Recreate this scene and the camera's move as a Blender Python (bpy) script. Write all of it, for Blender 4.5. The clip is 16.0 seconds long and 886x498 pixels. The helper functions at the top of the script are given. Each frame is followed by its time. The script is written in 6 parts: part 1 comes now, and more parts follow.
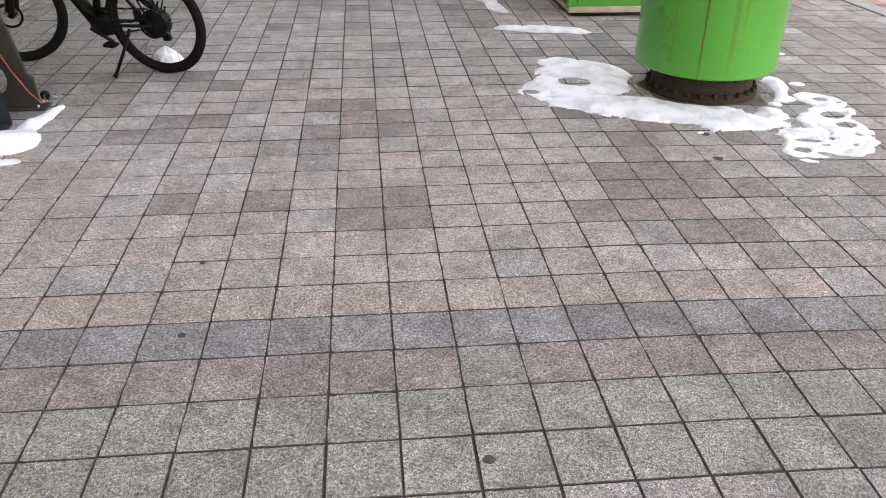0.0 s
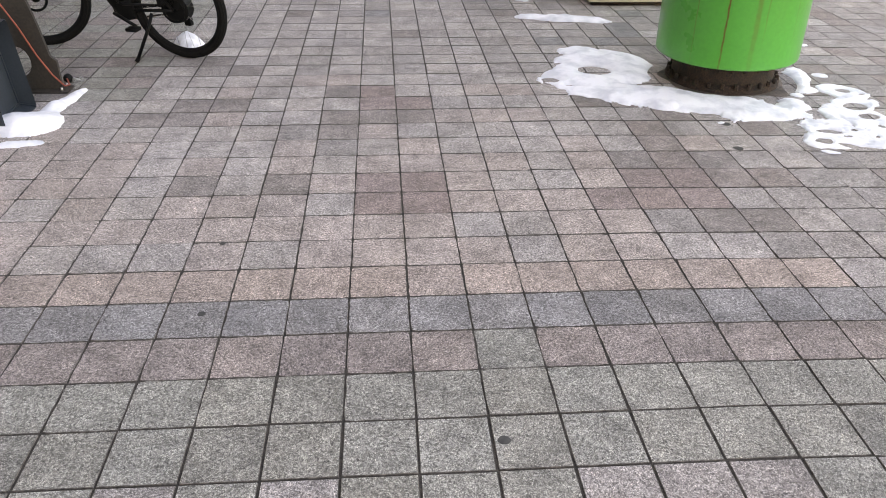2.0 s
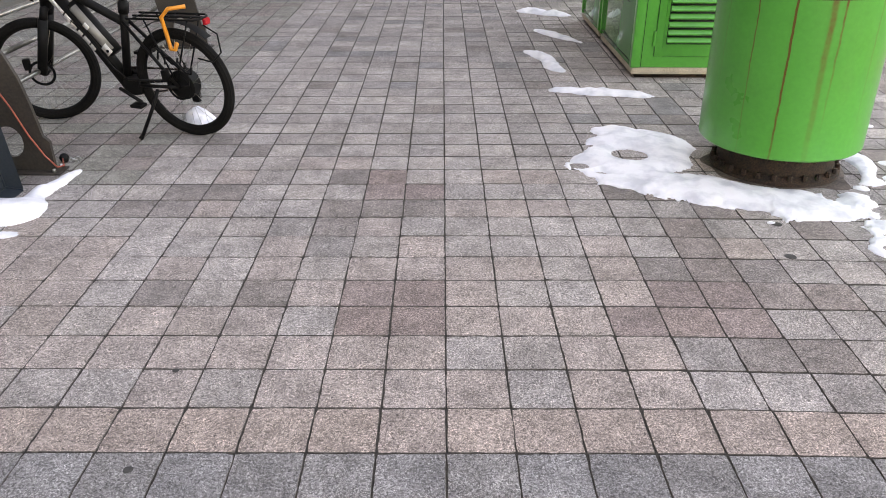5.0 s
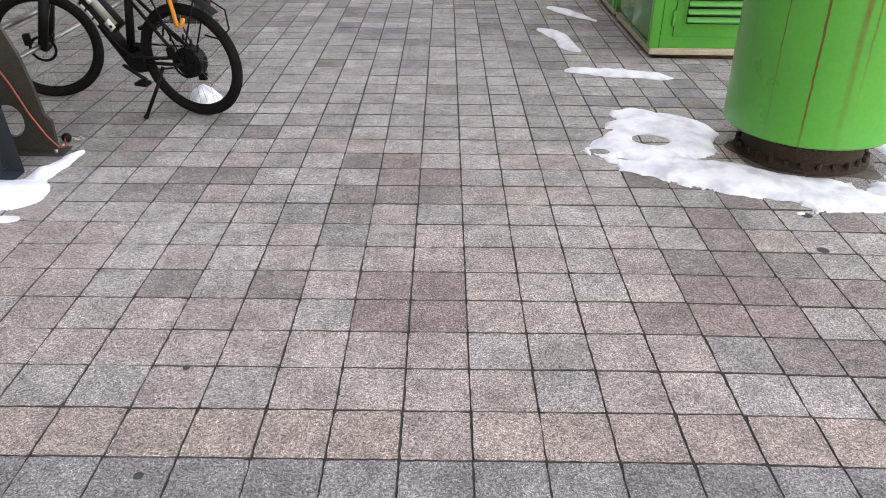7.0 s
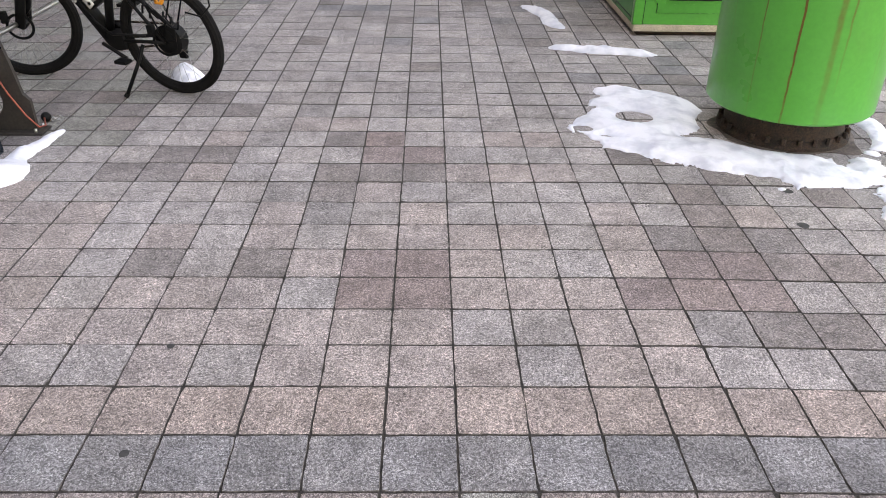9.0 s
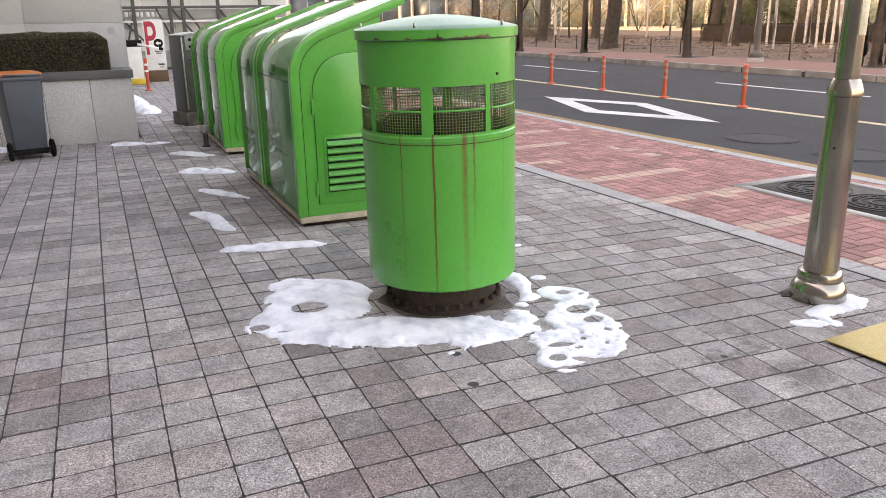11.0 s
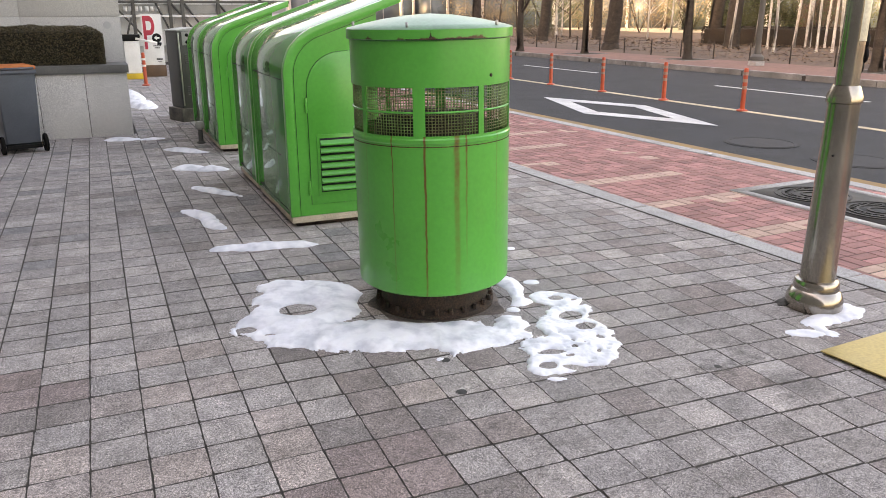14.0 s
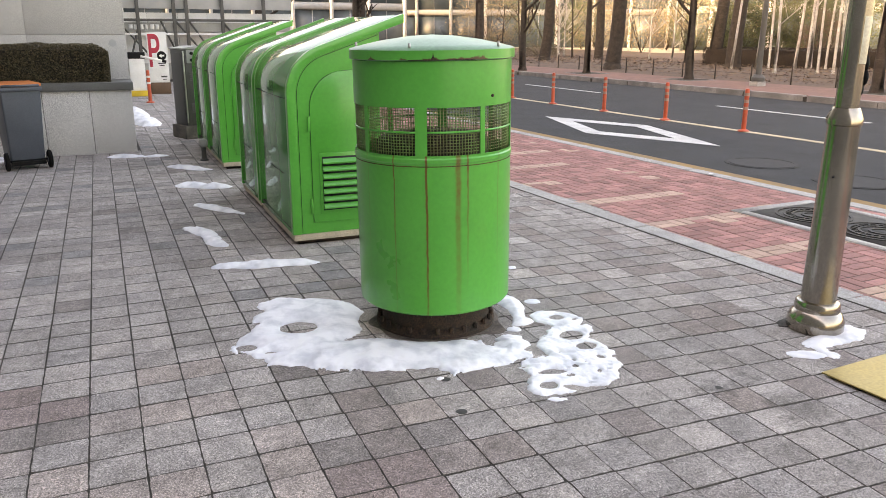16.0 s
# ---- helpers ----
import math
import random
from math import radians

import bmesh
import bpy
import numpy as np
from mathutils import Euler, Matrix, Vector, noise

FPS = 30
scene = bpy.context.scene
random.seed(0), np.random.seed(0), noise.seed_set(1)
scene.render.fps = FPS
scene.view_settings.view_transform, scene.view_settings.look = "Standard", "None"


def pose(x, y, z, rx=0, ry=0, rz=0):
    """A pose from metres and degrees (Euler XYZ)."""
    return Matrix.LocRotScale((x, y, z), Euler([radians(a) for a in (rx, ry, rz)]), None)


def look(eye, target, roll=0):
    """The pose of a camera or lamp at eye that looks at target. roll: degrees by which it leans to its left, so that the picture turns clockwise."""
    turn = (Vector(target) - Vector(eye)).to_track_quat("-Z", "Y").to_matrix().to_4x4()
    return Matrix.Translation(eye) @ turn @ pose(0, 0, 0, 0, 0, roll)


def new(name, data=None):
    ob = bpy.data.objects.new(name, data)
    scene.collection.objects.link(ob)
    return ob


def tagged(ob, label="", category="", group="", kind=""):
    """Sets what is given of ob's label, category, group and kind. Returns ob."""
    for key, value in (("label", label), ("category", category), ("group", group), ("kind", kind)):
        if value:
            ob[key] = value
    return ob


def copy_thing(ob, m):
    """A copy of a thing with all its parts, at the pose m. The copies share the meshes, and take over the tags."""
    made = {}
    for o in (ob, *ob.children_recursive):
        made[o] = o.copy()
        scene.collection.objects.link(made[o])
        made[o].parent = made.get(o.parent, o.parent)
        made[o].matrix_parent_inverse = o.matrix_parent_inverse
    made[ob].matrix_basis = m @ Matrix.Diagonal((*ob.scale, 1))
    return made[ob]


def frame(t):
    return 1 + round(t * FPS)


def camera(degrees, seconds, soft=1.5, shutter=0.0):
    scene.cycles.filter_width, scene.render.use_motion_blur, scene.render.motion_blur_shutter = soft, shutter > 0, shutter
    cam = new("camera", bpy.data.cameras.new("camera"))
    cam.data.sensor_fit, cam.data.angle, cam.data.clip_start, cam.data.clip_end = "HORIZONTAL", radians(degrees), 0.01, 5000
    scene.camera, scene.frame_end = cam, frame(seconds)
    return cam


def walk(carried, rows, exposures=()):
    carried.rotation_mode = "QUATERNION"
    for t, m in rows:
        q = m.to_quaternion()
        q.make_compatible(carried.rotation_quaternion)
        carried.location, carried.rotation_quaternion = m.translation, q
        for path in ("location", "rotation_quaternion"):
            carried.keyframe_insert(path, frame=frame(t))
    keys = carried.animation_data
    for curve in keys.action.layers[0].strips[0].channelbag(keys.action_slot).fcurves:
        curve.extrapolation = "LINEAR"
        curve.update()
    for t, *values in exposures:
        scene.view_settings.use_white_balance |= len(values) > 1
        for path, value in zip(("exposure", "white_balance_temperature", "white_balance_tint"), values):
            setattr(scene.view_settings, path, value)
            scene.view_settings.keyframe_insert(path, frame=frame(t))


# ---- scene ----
cam = camera(59.8, 16.0, soft=0.7)
PATH = [
    (0, (0.142, -1.564, 1.503), (0.327, 0.158, 0.503), 0.9),
    (0.5, (0.131, -1.573, 1.488), (0.284, 0.16, 0.5), 1.3),
    (1, (0.129, -1.574, 1.493), (0.27, 0.159, 0.505), 1.4),
    (1.5, (0.128, -1.575, 1.493), (0.264, 0.155, 0.499), 1.3),
    (2, (0.131, -1.587, 1.483), (0.276, 0.128, 0.465), 1.1),
    (2.5, (0.162, -1.586, 1.485), (0.413, 0.092, 0.426), 0.4),
    (3, (0.182, -1.589, 1.511), (0.67, 0.096, 0.55), -0.1),
    (3.5, (0.225, -1.503, 1.513), (0.618, 0.252, 0.639), -1.2),
    (4, (0.388, -1.358, 1.513), (0.479, 0.448, 0.658), -0.8),
    (4.2, (0.417, -1.296, 1.519), (0.441, 0.507, 0.658), -0.4),
    (6.3, (0.3, -0.943, 1.51), (0.31, 0.807, 0.542), 0.8),
    (6.5, (0.298, -0.951, 1.503), (0.317, 0.803, 0.543), 0.9),
    (7, (0.307, -0.95, 1.509), (0.312, 0.801, 0.543), 0.8),
    (7.5, (0.307, -0.949, 1.503), (0.309, 0.797, 0.528), 1.0),
    (8, (0.303, -0.953, 1.505), (0.298, 0.795, 0.533), 1.4),
    (8.5, (0.302, -0.958, 1.5), (0.292, 0.784, 0.519), 1.3),
    (9, (0.316, -0.961, 1.506), (0.357, 0.764, 0.494), 1.0),
    (9.5, (0.338, -0.963, 1.507), (0.556, 0.767, 0.527), 1.0),
    (10, (0.391, -0.967, 1.544), (1.042, 0.767, 0.79), 0.4),
    (10.2, (0.424, -0.982, 1.558), (1.165, 0.753, 0.893), -1.0),
    (12.3, (0.58, -0.896, 1.562), (1.354, 0.863, 1.008), -0.7),
    (12.5, (0.575, -0.899, 1.567), (1.348, 0.858, 1.005), -0.4),
    (13, (0.58, -0.907, 1.562), (1.358, 0.843, 0.985), 0.0),
    (13.5, (0.59, -0.908, 1.558), (1.36, 0.844, 0.98), -0.0),
    (14, (0.59, -0.903, 1.565), (1.359, 0.848, 0.98), -0.1),
    (14.5, (0.593, -0.907, 1.563), (1.36, 0.846, 0.982), -0.2),
    (15, (0.59, -0.905, 1.565), (1.354, 0.851, 0.99), 0.1),
    (15.5, (0.591, -0.906, 1.569), (1.36, 0.852, 1.006), 0.1),
    (16, (0.591, -0.91, 1.574), (1.361, 0.855, 1.033), 0.2),
]
walk(cam, [(t, look(eye, target, roll)) for t, eye, target, roll in PATH], [(0.0, 3.24, 11800, 24), (4.0, 3.26, 11300, 26), (6.5, 3.35, 11400, 24), (9.5, 3.30, 11000, 26), (12.5, 3.06, 10900, 26), (16.0, 3.10, 11100, 23)])

# ---- light ----
SUN_UP, SUN_AZ = 22.0, 262.0
world = bpy.data.worlds.new("sky")
world.use_nodes = True
scene.world = world
wn, wl = world.node_tree.nodes, world.node_tree.links
sky = wn.new("ShaderNodeTexSky")
sky.sky_type = "NISHITA"
sky.sun_disc = False
sky.sun_elevation, sky.sun_rotation = radians(SUN_UP), radians(SUN_AZ)
sky.air_density, sky.dust_density, sky.ozone_density = 1.0, 3.0, 1.0
wl.new(sky.outputs[0], wn["Background"].inputs[0])
wn["Background"].inputs[1].default_value = 0.15
sun = new("sun", bpy.data.lights.new("sun", "SUN"))
sun.data.energy, sun.data.angle, sun.data.color = 0.9, radians(0.6), (1.0, 0.9, 0.75)
sx, sy = math.sin(radians(SUN_AZ)), math.cos(radians(SUN_AZ))
sun.matrix_world = look((sx * 30, sy * 30, 30 * math.tan(radians(SUN_UP))), (0, 0, 0))


# ---- materials ----
def mat(name, col, col2=None, rough=0.7, metal=0.0, scale=6.0, fine=60.0, grain=0.25, bump=0.1, coat=0.0, island=0.0, speckle=0.0, obj=0.0, flecks=(0.42, 1.55), stain=0.0):
    """A surface with broad patches of col2, fine grain and relief; island/obj: brightness that varies from piece to piece."""
    m = bpy.data.materials.new(name)
    m.use_nodes = True
    n, l = m.node_tree.nodes, m.node_tree.links
    b = n["Principled BSDF"]
    col2 = col2 or tuple(c * 0.75 for c in col)
    big = n.new("ShaderNodeTexNoise")
    big.inputs["Scale"].default_value, big.inputs["Detail"].default_value = scale, 5
    small = n.new("ShaderNodeTexNoise")
    small.inputs["Scale"].default_value, small.inputs["Detail"].default_value = fine, 3
    geo = n.new("ShaderNodeNewGeometry")
    pos = geo.outputs["Position"]
    l.new(pos, big.inputs["Vector"]), l.new(pos, small.inputs["Vector"])
    ramp = n.new("ShaderNodeValToRGB")
    ramp.color_ramp.elements[0].position, ramp.color_ramp.elements[1].position = 0.35, 0.68
    ramp.color_ramp.elements[0].color, ramp.color_ramp.elements[1].color = (*col2, 1), (*col, 1)
    l.new(big.outputs["Fac"], ramp.inputs[0])
    val = n.new("ShaderNodeMapRange")
    val.inputs["From Min"].default_value, val.inputs["From Max"].default_value = 0.3, 0.7
    val.inputs["To Min"].default_value, val.inputs["To Max"].default_value = 1 - grain, 1 + grain
    l.new(small.outputs["Fac"], val.inputs["Value"])
    mul = n.new("ShaderNodeVectorMath")
    mul.operation = "SCALE"
    l.new(ramp.outputs[0], mul.inputs[0]), l.new(val.outputs[0], mul.inputs["Scale"])
    out = mul.outputs[0]
    for amount, source in ((island, geo.outputs["Random Per Island"]), (obj, None)):
        if amount:
            if source is None:
                source = n.new("ShaderNodeObjectInfo").outputs["Random"]
            vr = n.new("ShaderNodeMapRange")
            vr.inputs["To Min"].default_value, vr.inputs["To Max"].default_value = 1 - amount, 1 + amount
            l.new(source, vr.inputs["Value"])
            mv = n.new("ShaderNodeVectorMath")
            mv.operation = "SCALE"
            l.new(out, mv.inputs[0]), l.new(vr.outputs[0], mv.inputs["Scale"])
            out = mv.outputs[0]
    if speckle:
        vo = n.new("ShaderNodeTexVoronoi")
        vo.inputs["Scale"].default_value = speckle
        l.new(pos, vo.inputs["Vector"])
        bw = n.new("ShaderNodeRGBToBW")
        l.new(vo.outputs["Color"], bw.inputs[0])
        sr = n.new("ShaderNodeMapRange")
        sr.inputs["From Min"].default_value, sr.inputs["From Max"].default_value = 0.2, 0.8
        sr.inputs["To Min"].default_value, sr.inputs["To Max"].default_value = flecks
        l.new(bw.outputs[0], sr.inputs["Value"])
        ms = n.new("ShaderNodeVectorMath")
        ms.operation = "SCALE"
        l.new(out, ms.inputs[0]), l.new(sr.outputs[0], ms.inputs["Scale"])
        out = ms.outputs[0]
    if stain:
        st = n.new("ShaderNodeTexNoise")
        st.inputs["Scale"].default_value, st.inputs["Detail"].default_value, st.inputs["Roughness"].default_value = 1.7, 7, 0.65
        l.new(pos, st.inputs["Vector"])
        sm = n.new("ShaderNodeMapRange")
        sm.inputs["From Min"].default_value, sm.inputs["From Max"].default_value = 0.36, 0.60
        sm.inputs["To Min"].default_value, sm.inputs["To Max"].default_value = 1 - stain, 1 + stain * 0.3
        l.new(st.outputs["Fac"], sm.inputs["Value"])
        mt = n.new("ShaderNodeVectorMath")
        mt.operation = "SCALE"
        l.new(out, mt.inputs[0]), l.new(sm.outputs[0], mt.inputs["Scale"])
        out = mt.outputs[0]
    l.new(out, b.inputs["Base Color"])
    rr = n.new("ShaderNodeMapRange")
    rr.inputs["To Min"].default_value, rr.inputs["To Max"].default_value = max(0.02, rough - 0.12), min(1, rough + 0.12)
    l.new(big.outputs["Fac"], rr.inputs["Value"])
    l.new(rr.outputs[0], b.inputs["Roughness"])
    b.inputs["Metallic"].default_value = metal
    b.inputs["Coat Weight"].default_value = coat
    b.inputs["Coat Roughness"].default_value = 0.12
    if bump:
        bp = n.new("ShaderNodeBump")
        bp.inputs["Strength"].default_value, bp.inputs["Distance"].default_value = bump, 0.004
        l.new(small.outputs["Fac"], bp.inputs["Height"])
        l.new(bp.outputs[0], b.inputs["Normal"])
    return m


def math_node(n, l, op, a, c=None):
    k = n.new("ShaderNodeMath")
    k.operation = op
    for slot, v in ((0, a), (1, c)):
        if v is None:
            continue
        if isinstance(v, (int, float)):
            k.inputs[slot].default_value = v
        else:
            l.new(v, k.inputs[slot])
    return k.outputs[0]


def paver_mat(name, col):
    """Washed concrete paver: small rounded pebbles in darker paste, soft smudges, a little warmth or cold from paver to paver."""
    m = bpy.data.materials.new(name)
    m.use_nodes = True
    n, l = m.node_tree.nodes, m.node_tree.links
    b = n["Principled BSDF"]
    geo = n.new("ShaderNodeNewGeometry")
    pos = geo.outputs["Position"]

    def ranged(source, a0, a1, b0, b1):
        k = n.new("ShaderNodeMapRange")
        for slot, v in zip(("From Min", "From Max", "To Min", "To Max"), (a0, a1, b0, b1)):
            k.inputs[slot].default_value = v
        l.new(source, k.inputs["Value"])
        return k.outputs[0]

    def grain(scale, detail, rough=0.5):
        k = n.new("ShaderNodeTexNoise")
        k.inputs["Scale"].default_value, k.inputs["Detail"].default_value, k.inputs["Roughness"].default_value = scale, detail, rough
        l.new(pos, k.inputs["Vector"])
        return k.outputs["Fac"]

    vo = n.new("ShaderNodeTexVoronoi")
    vo.inputs["Scale"].default_value = 290
    l.new(pos, vo.inputs["Vector"])
    bw = n.new("ShaderNodeRGBToBW")
    l.new(vo.outputs["Color"], bw.inputs[0])
    pebble = ranged(vo.outputs["Distance"], 0.25, 0.75, 1.34, 0.50)
    each = ranged(bw.outputs[0], 0.2, 0.8, 0.72, 1.28)
    soft = ranged(grain(105, 5, 0.7), 0.32, 0.68, 0.38, 1.66)
    smudge = ranged(grain(6.5, 6, 0.62), 0.36, 0.62, 0.78, 1.08)
    blot = ranged(grain(27, 5, 0.6), 0.34, 0.64, 0.82, 1.14)
    wide = ranged(grain(1.6, 4, 0.6), 0.35, 0.62, 0.88, 1.05)
    whose = n.new("ShaderNodeObjectInfo").outputs["Random"]
    lot = math_node(n, l, "FRACT", math_node(n, l, "ADD", whose, geo.outputs["Random Per Island"]))
    tone = ranged(lot, 0, 1, 0.92, 1.08)
    total = pebble
    for k in (each, soft, smudge, blot, wide, tone):
        total = math_node(n, l, "MULTIPLY", total, k)
    # damp, dirty spots between the pole and the metal sheet
    ragged = ranged(grain(9, 5, 0.65), 0.3, 0.7, -0.12, 0.12)
    for x, y, r in ((3.25, 1.26, 0.13), (3.03, 1.56, 0.07), (3.28, 1.59, 0.05)):
        d = n.new("ShaderNodeVectorMath")
        d.operation = "DISTANCE"
        l.new(pos, d.inputs[0])
        d.inputs[1].default_value = (x, y, 0)
        total = math_node(n, l, "MULTIPLY", total, ranged(math_node(n, l, "ADD", d.outputs["Value"], ragged), r * 0.5, r * 1.5, 0.62, 1.0))
    hue = n.new("ShaderNodeMix")
    hue.data_type = "RGBA"
    l.new(math_node(n, l, "FRACT", math_node(n, l, "MULTIPLY", lot, 7.31)), hue.inputs[0])
    hue.inputs[6].default_value = (col[0] * 1.018, col[1], col[2] * 0.98, 1)
    hue.inputs[7].default_value = (col[0] * 0.996, col[1], col[2] * 1.006, 1)
    mul = n.new("ShaderNodeVectorMath")
    mul.operation = "SCALE"
    l.new(hue.outputs[2], mul.inputs[0]), l.new(total, mul.inputs["Scale"])
    l.new(mul.outputs[0], b.inputs["Base Color"])
    b.inputs["Roughness"].default_value = 0.88
    bp = n.new("ShaderNodeBump")
    bp.inputs["Strength"].default_value, bp.inputs["Distance"].default_value = 0.55, 0.002
    l.new(pebble, bp.inputs["Height"])
    l.new(bp.outputs[0], b.inputs["Normal"])
    return m


M_TILE = [
    paver_mat("paver_grey", (0.400, 0.361, 0.343)),
    paver_mat("paver_bluegrey", (0.256, 0.245, 0.243)),
    paver_mat("paver_pink", (0.410, 0.347, 0.322)),
    paver_mat("paver_brown", (0.292, 0.228, 0.213)),
    paver_mat("paver_dark", (0.258, 0.226, 0.213)),
    paver_mat("paver_greengrey", (0.286, 0.277, 0.250)),
    paver_mat("paver_rosy_worn", (0.284, 0.240, 0.225)),
    paver_mat("paver_rosy", (0.388, 0.316, 0.285)),
    paver_mat("paver_midgrey", (0.330, 0.299, 0.285)),
]
M_JOINT = mat("paving_joint", (0.022, 0.019, 0.016), (0.052, 0.044, 0.036), rough=0.95, scale=26, fine=220, grain=0.55, bump=0.5)
M_BRICKJOINT = mat("brick_joint", (0.022, 0.016, 0.014), (0.045, 0.032, 0.028), rough=0.95, scale=14, fine=150, grain=0.4, bump=0.4)
M_EDGE = mat("grimy_paver_edge", (0.165, 0.145, 0.128), (0.075, 0.066, 0.058), rough=0.95, scale=32, fine=150, grain=0.5, bump=0.4)
M_BRICK = [
    mat("brick_red", (0.40, 0.185, 0.162), (0.30, 0.138, 0.122), rough=0.85, scale=8, fine=180, grain=0.25, bump=0.4, island=0.26, obj=0.26, stain=0.14),
    mat("brick_beige", (0.50, 0.335, 0.26), (0.42, 0.27, 0.21), rough=0.85, scale=8, fine=180, grain=0.25, bump=0.4, island=0.12, obj=0.12),
]
M_KERB = mat("kerb_concrete", (0.40, 0.39, 0.375), (0.30, 0.29, 0.28), rough=0.85, scale=4, fine=120, grain=0.25, bump=0.4, obj=0.08, speckle=200, flecks=(0.7, 1.25))
M_FARKERB = mat("far_kerb_granite", (0.25, 0.24, 0.23), (0.13, 0.122, 0.116), rough=0.85, scale=2, fine=60, grain=0.3, bump=0.3, obj=0.15)
M_ASPHALT = mat("asphalt", (0.021, 0.022, 0.0245), (0.0135, 0.014, 0.0155), rough=0.85, scale=0.6, fine=110, grain=0.5, bump=0.8, stain=0.42)
M_LINEW = mat("white_road_paint", (0.62, 0.62, 0.60), (0.45, 0.45, 0.44), rough=0.7, scale=3, fine=80, grain=0.2)
M_LINEPALE = mat("pale_yellow_road_paint", (0.60, 0.50, 0.34), (0.42, 0.34, 0.22), rough=0.7, scale=3, fine=80, grain=0.25)
M_LINEY = mat("yellow_road_paint", (0.30, 0.165, 0.045), (0.19, 0.11, 0.04), rough=0.7, scale=3, fine=80, grain=0.25)
M_SOIL = mat("leaf_litter_soil", (0.125, 0.086, 0.062), (0.085, 0.058, 0.042), rough=0.95, scale=1.5, fine=25, grain=0.5, bump=1.0)
M_GROUND = mat("far_ground", (0.22, 0.20, 0.17), (0.16, 0.15, 0.13), rough=0.95, scale=0.2, fine=5, grain=0.3)
M_GRANITE = mat("granite_panel", (0.58, 0.56, 0.535), (0.49, 0.475, 0.455), rough=0.6, scale=2, fine=90, grain=0.3, bump=0.15, speckle=125, flecks=(0.72, 1.2), obj=0.04)
M_GRANITE_SM = mat("wall_stone", (0.47, 0.455, 0.435), (0.40, 0.385, 0.37), rough=0.6, scale=1.2, fine=90, grain=0.18, bump=0.12, speckle=170, flecks=(0.72, 1.22), obj=0.04)
M_DARKSTONE = mat("dark_granite", (0.16, 0.155, 0.148), (0.12, 0.116, 0.11), rough=0.6, scale=1.2, fine=90, grain=0.2, bump=0.12, speckle=170, flecks=(0.72, 1.22))
M_CAP = mat("coping_stone", (0.12, 0.118, 0.112), (0.09, 0.088, 0.084), rough=0.6, scale=3, fine=120, grain=0.2)
M_GREEN = mat("green_paint", (0.031, 0.375, 0.052), (0.026, 0.335, 0.045), rough=0.32, scale=2.5, fine=40, grain=0.05, bump=0.03, coat=0.35)
M_GREEN_SHELL = mat("green_glossy_shell", (0.055, 0.27, 0.08), (0.048, 0.24, 0.072), rough=0.10, scale=2.0, fine=12, grain=0.05, bump=0.012)
shell_bsdf = M_GREEN_SHELL.node_tree.nodes["Principled BSDF"]
shell_bsdf.inputs["Specular IOR Level"].default_value = 0.5
M_GREEN_SHELL.node_tree.links.remove(shell_bsdf.inputs["Roughness"].links[0])
shell_bsdf.inputs["Roughness"].default_value = 0.06
M_LID = mat("pale_green_lid", (0.13, 0.29, 0.17), (0.105, 0.24, 0.14), rough=0.34, scale=4, fine=50, grain=0.12)
M_LID.node_tree.nodes["Principled BSDF"].inputs["Specular IOR Level"].default_value = 0.35
M_RUST = mat("rust", (0.055, 0.030, 0.019), (0.022, 0.015, 0.011), rough=0.9, scale=18, fine=120, grain=0.5, bump=0.8)
M_RUSTRUN = mat("orange_rust", (0.105, 0.050, 0.014), (0.045, 0.022, 0.008), rough=0.9, scale=30, fine=120, grain=0.5, bump=0.5)
M_DARK = mat("dark_void", (0.02, 0.019, 0.017), rough=0.9, grain=0.3)
M_WIRE = mat("wire_mesh", (0.14, 0.28, 0.09), (0.13, 0.15, 0.06), rough=0.55, fine=80, grain=0.3)
M_PLINTH = mat("beige_plinth", (0.55, 0.47, 0.36), (0.42, 0.35, 0.27), rough=0.85, scale=8, fine=100, grain=0.25, bump=0.3)
M_STEEL = mat("brushed_steel", (0.40, 0.36, 0.31), (0.31, 0.275, 0.235), rough=0.19, metal=1.0, scale=5, fine=90, grain=0.1, bump=0.0)
M_SHAFT = mat("worn_steel", (0.38, 0.345, 0.30), (0.30, 0.268, 0.23), rough=0.21, metal=0.9, scale=4, fine=60, grain=0.12, bump=0.0)
M_STEEL_DIM = mat("dull_steel", (0.50, 0.50, 0.48), (0.38, 0.38, 0.36), rough=0.35, metal=1.0, scale=6, fine=90, grain=0.15)
M_BRASS = mat("gold_sheet", (0.50, 0.36, 0.13), (0.44, 0.32, 0.12), rough=0.42, metal=0.55, scale=3, fine=60, grain=0.12)
M_BLACK = mat("black_paint", (0.006, 0.006, 0.006), rough=0.55, fine=60, grain=0.15, bump=0.03)
M_BLACK.node_tree.nodes["Principled BSDF"].inputs["Specular IOR Level"].default_value = 0.16
M_RUBBER = mat("tyre_rubber", (0.011, 0.0105, 0.010), (0.008, 0.0075, 0.007), rough=0.95, scale=10, fine=120, grain=0.3, bump=0.3)
M_RUBBER.node_tree.nodes["Principled BSDF"].inputs["Specular IOR Level"].default_value = 0.1
M_ORANGE = mat("orange_plastic", (0.85, 0.30, 0.03), (0.75, 0.25, 0.03), rough=0.45, grain=0.05, bump=0.02)
M_REDL = mat("red_lens", (0.55, 0.02, 0.03), rough=0.2, grain=0.05, bump=0)
M_SILVER = mat("silver_grey_plastic", (0.30, 0.29, 0.27), (0.24, 0.23, 0.215), rough=0.45, metal=0.3, scale=6, fine=60, grain=0.08, bump=0.02)
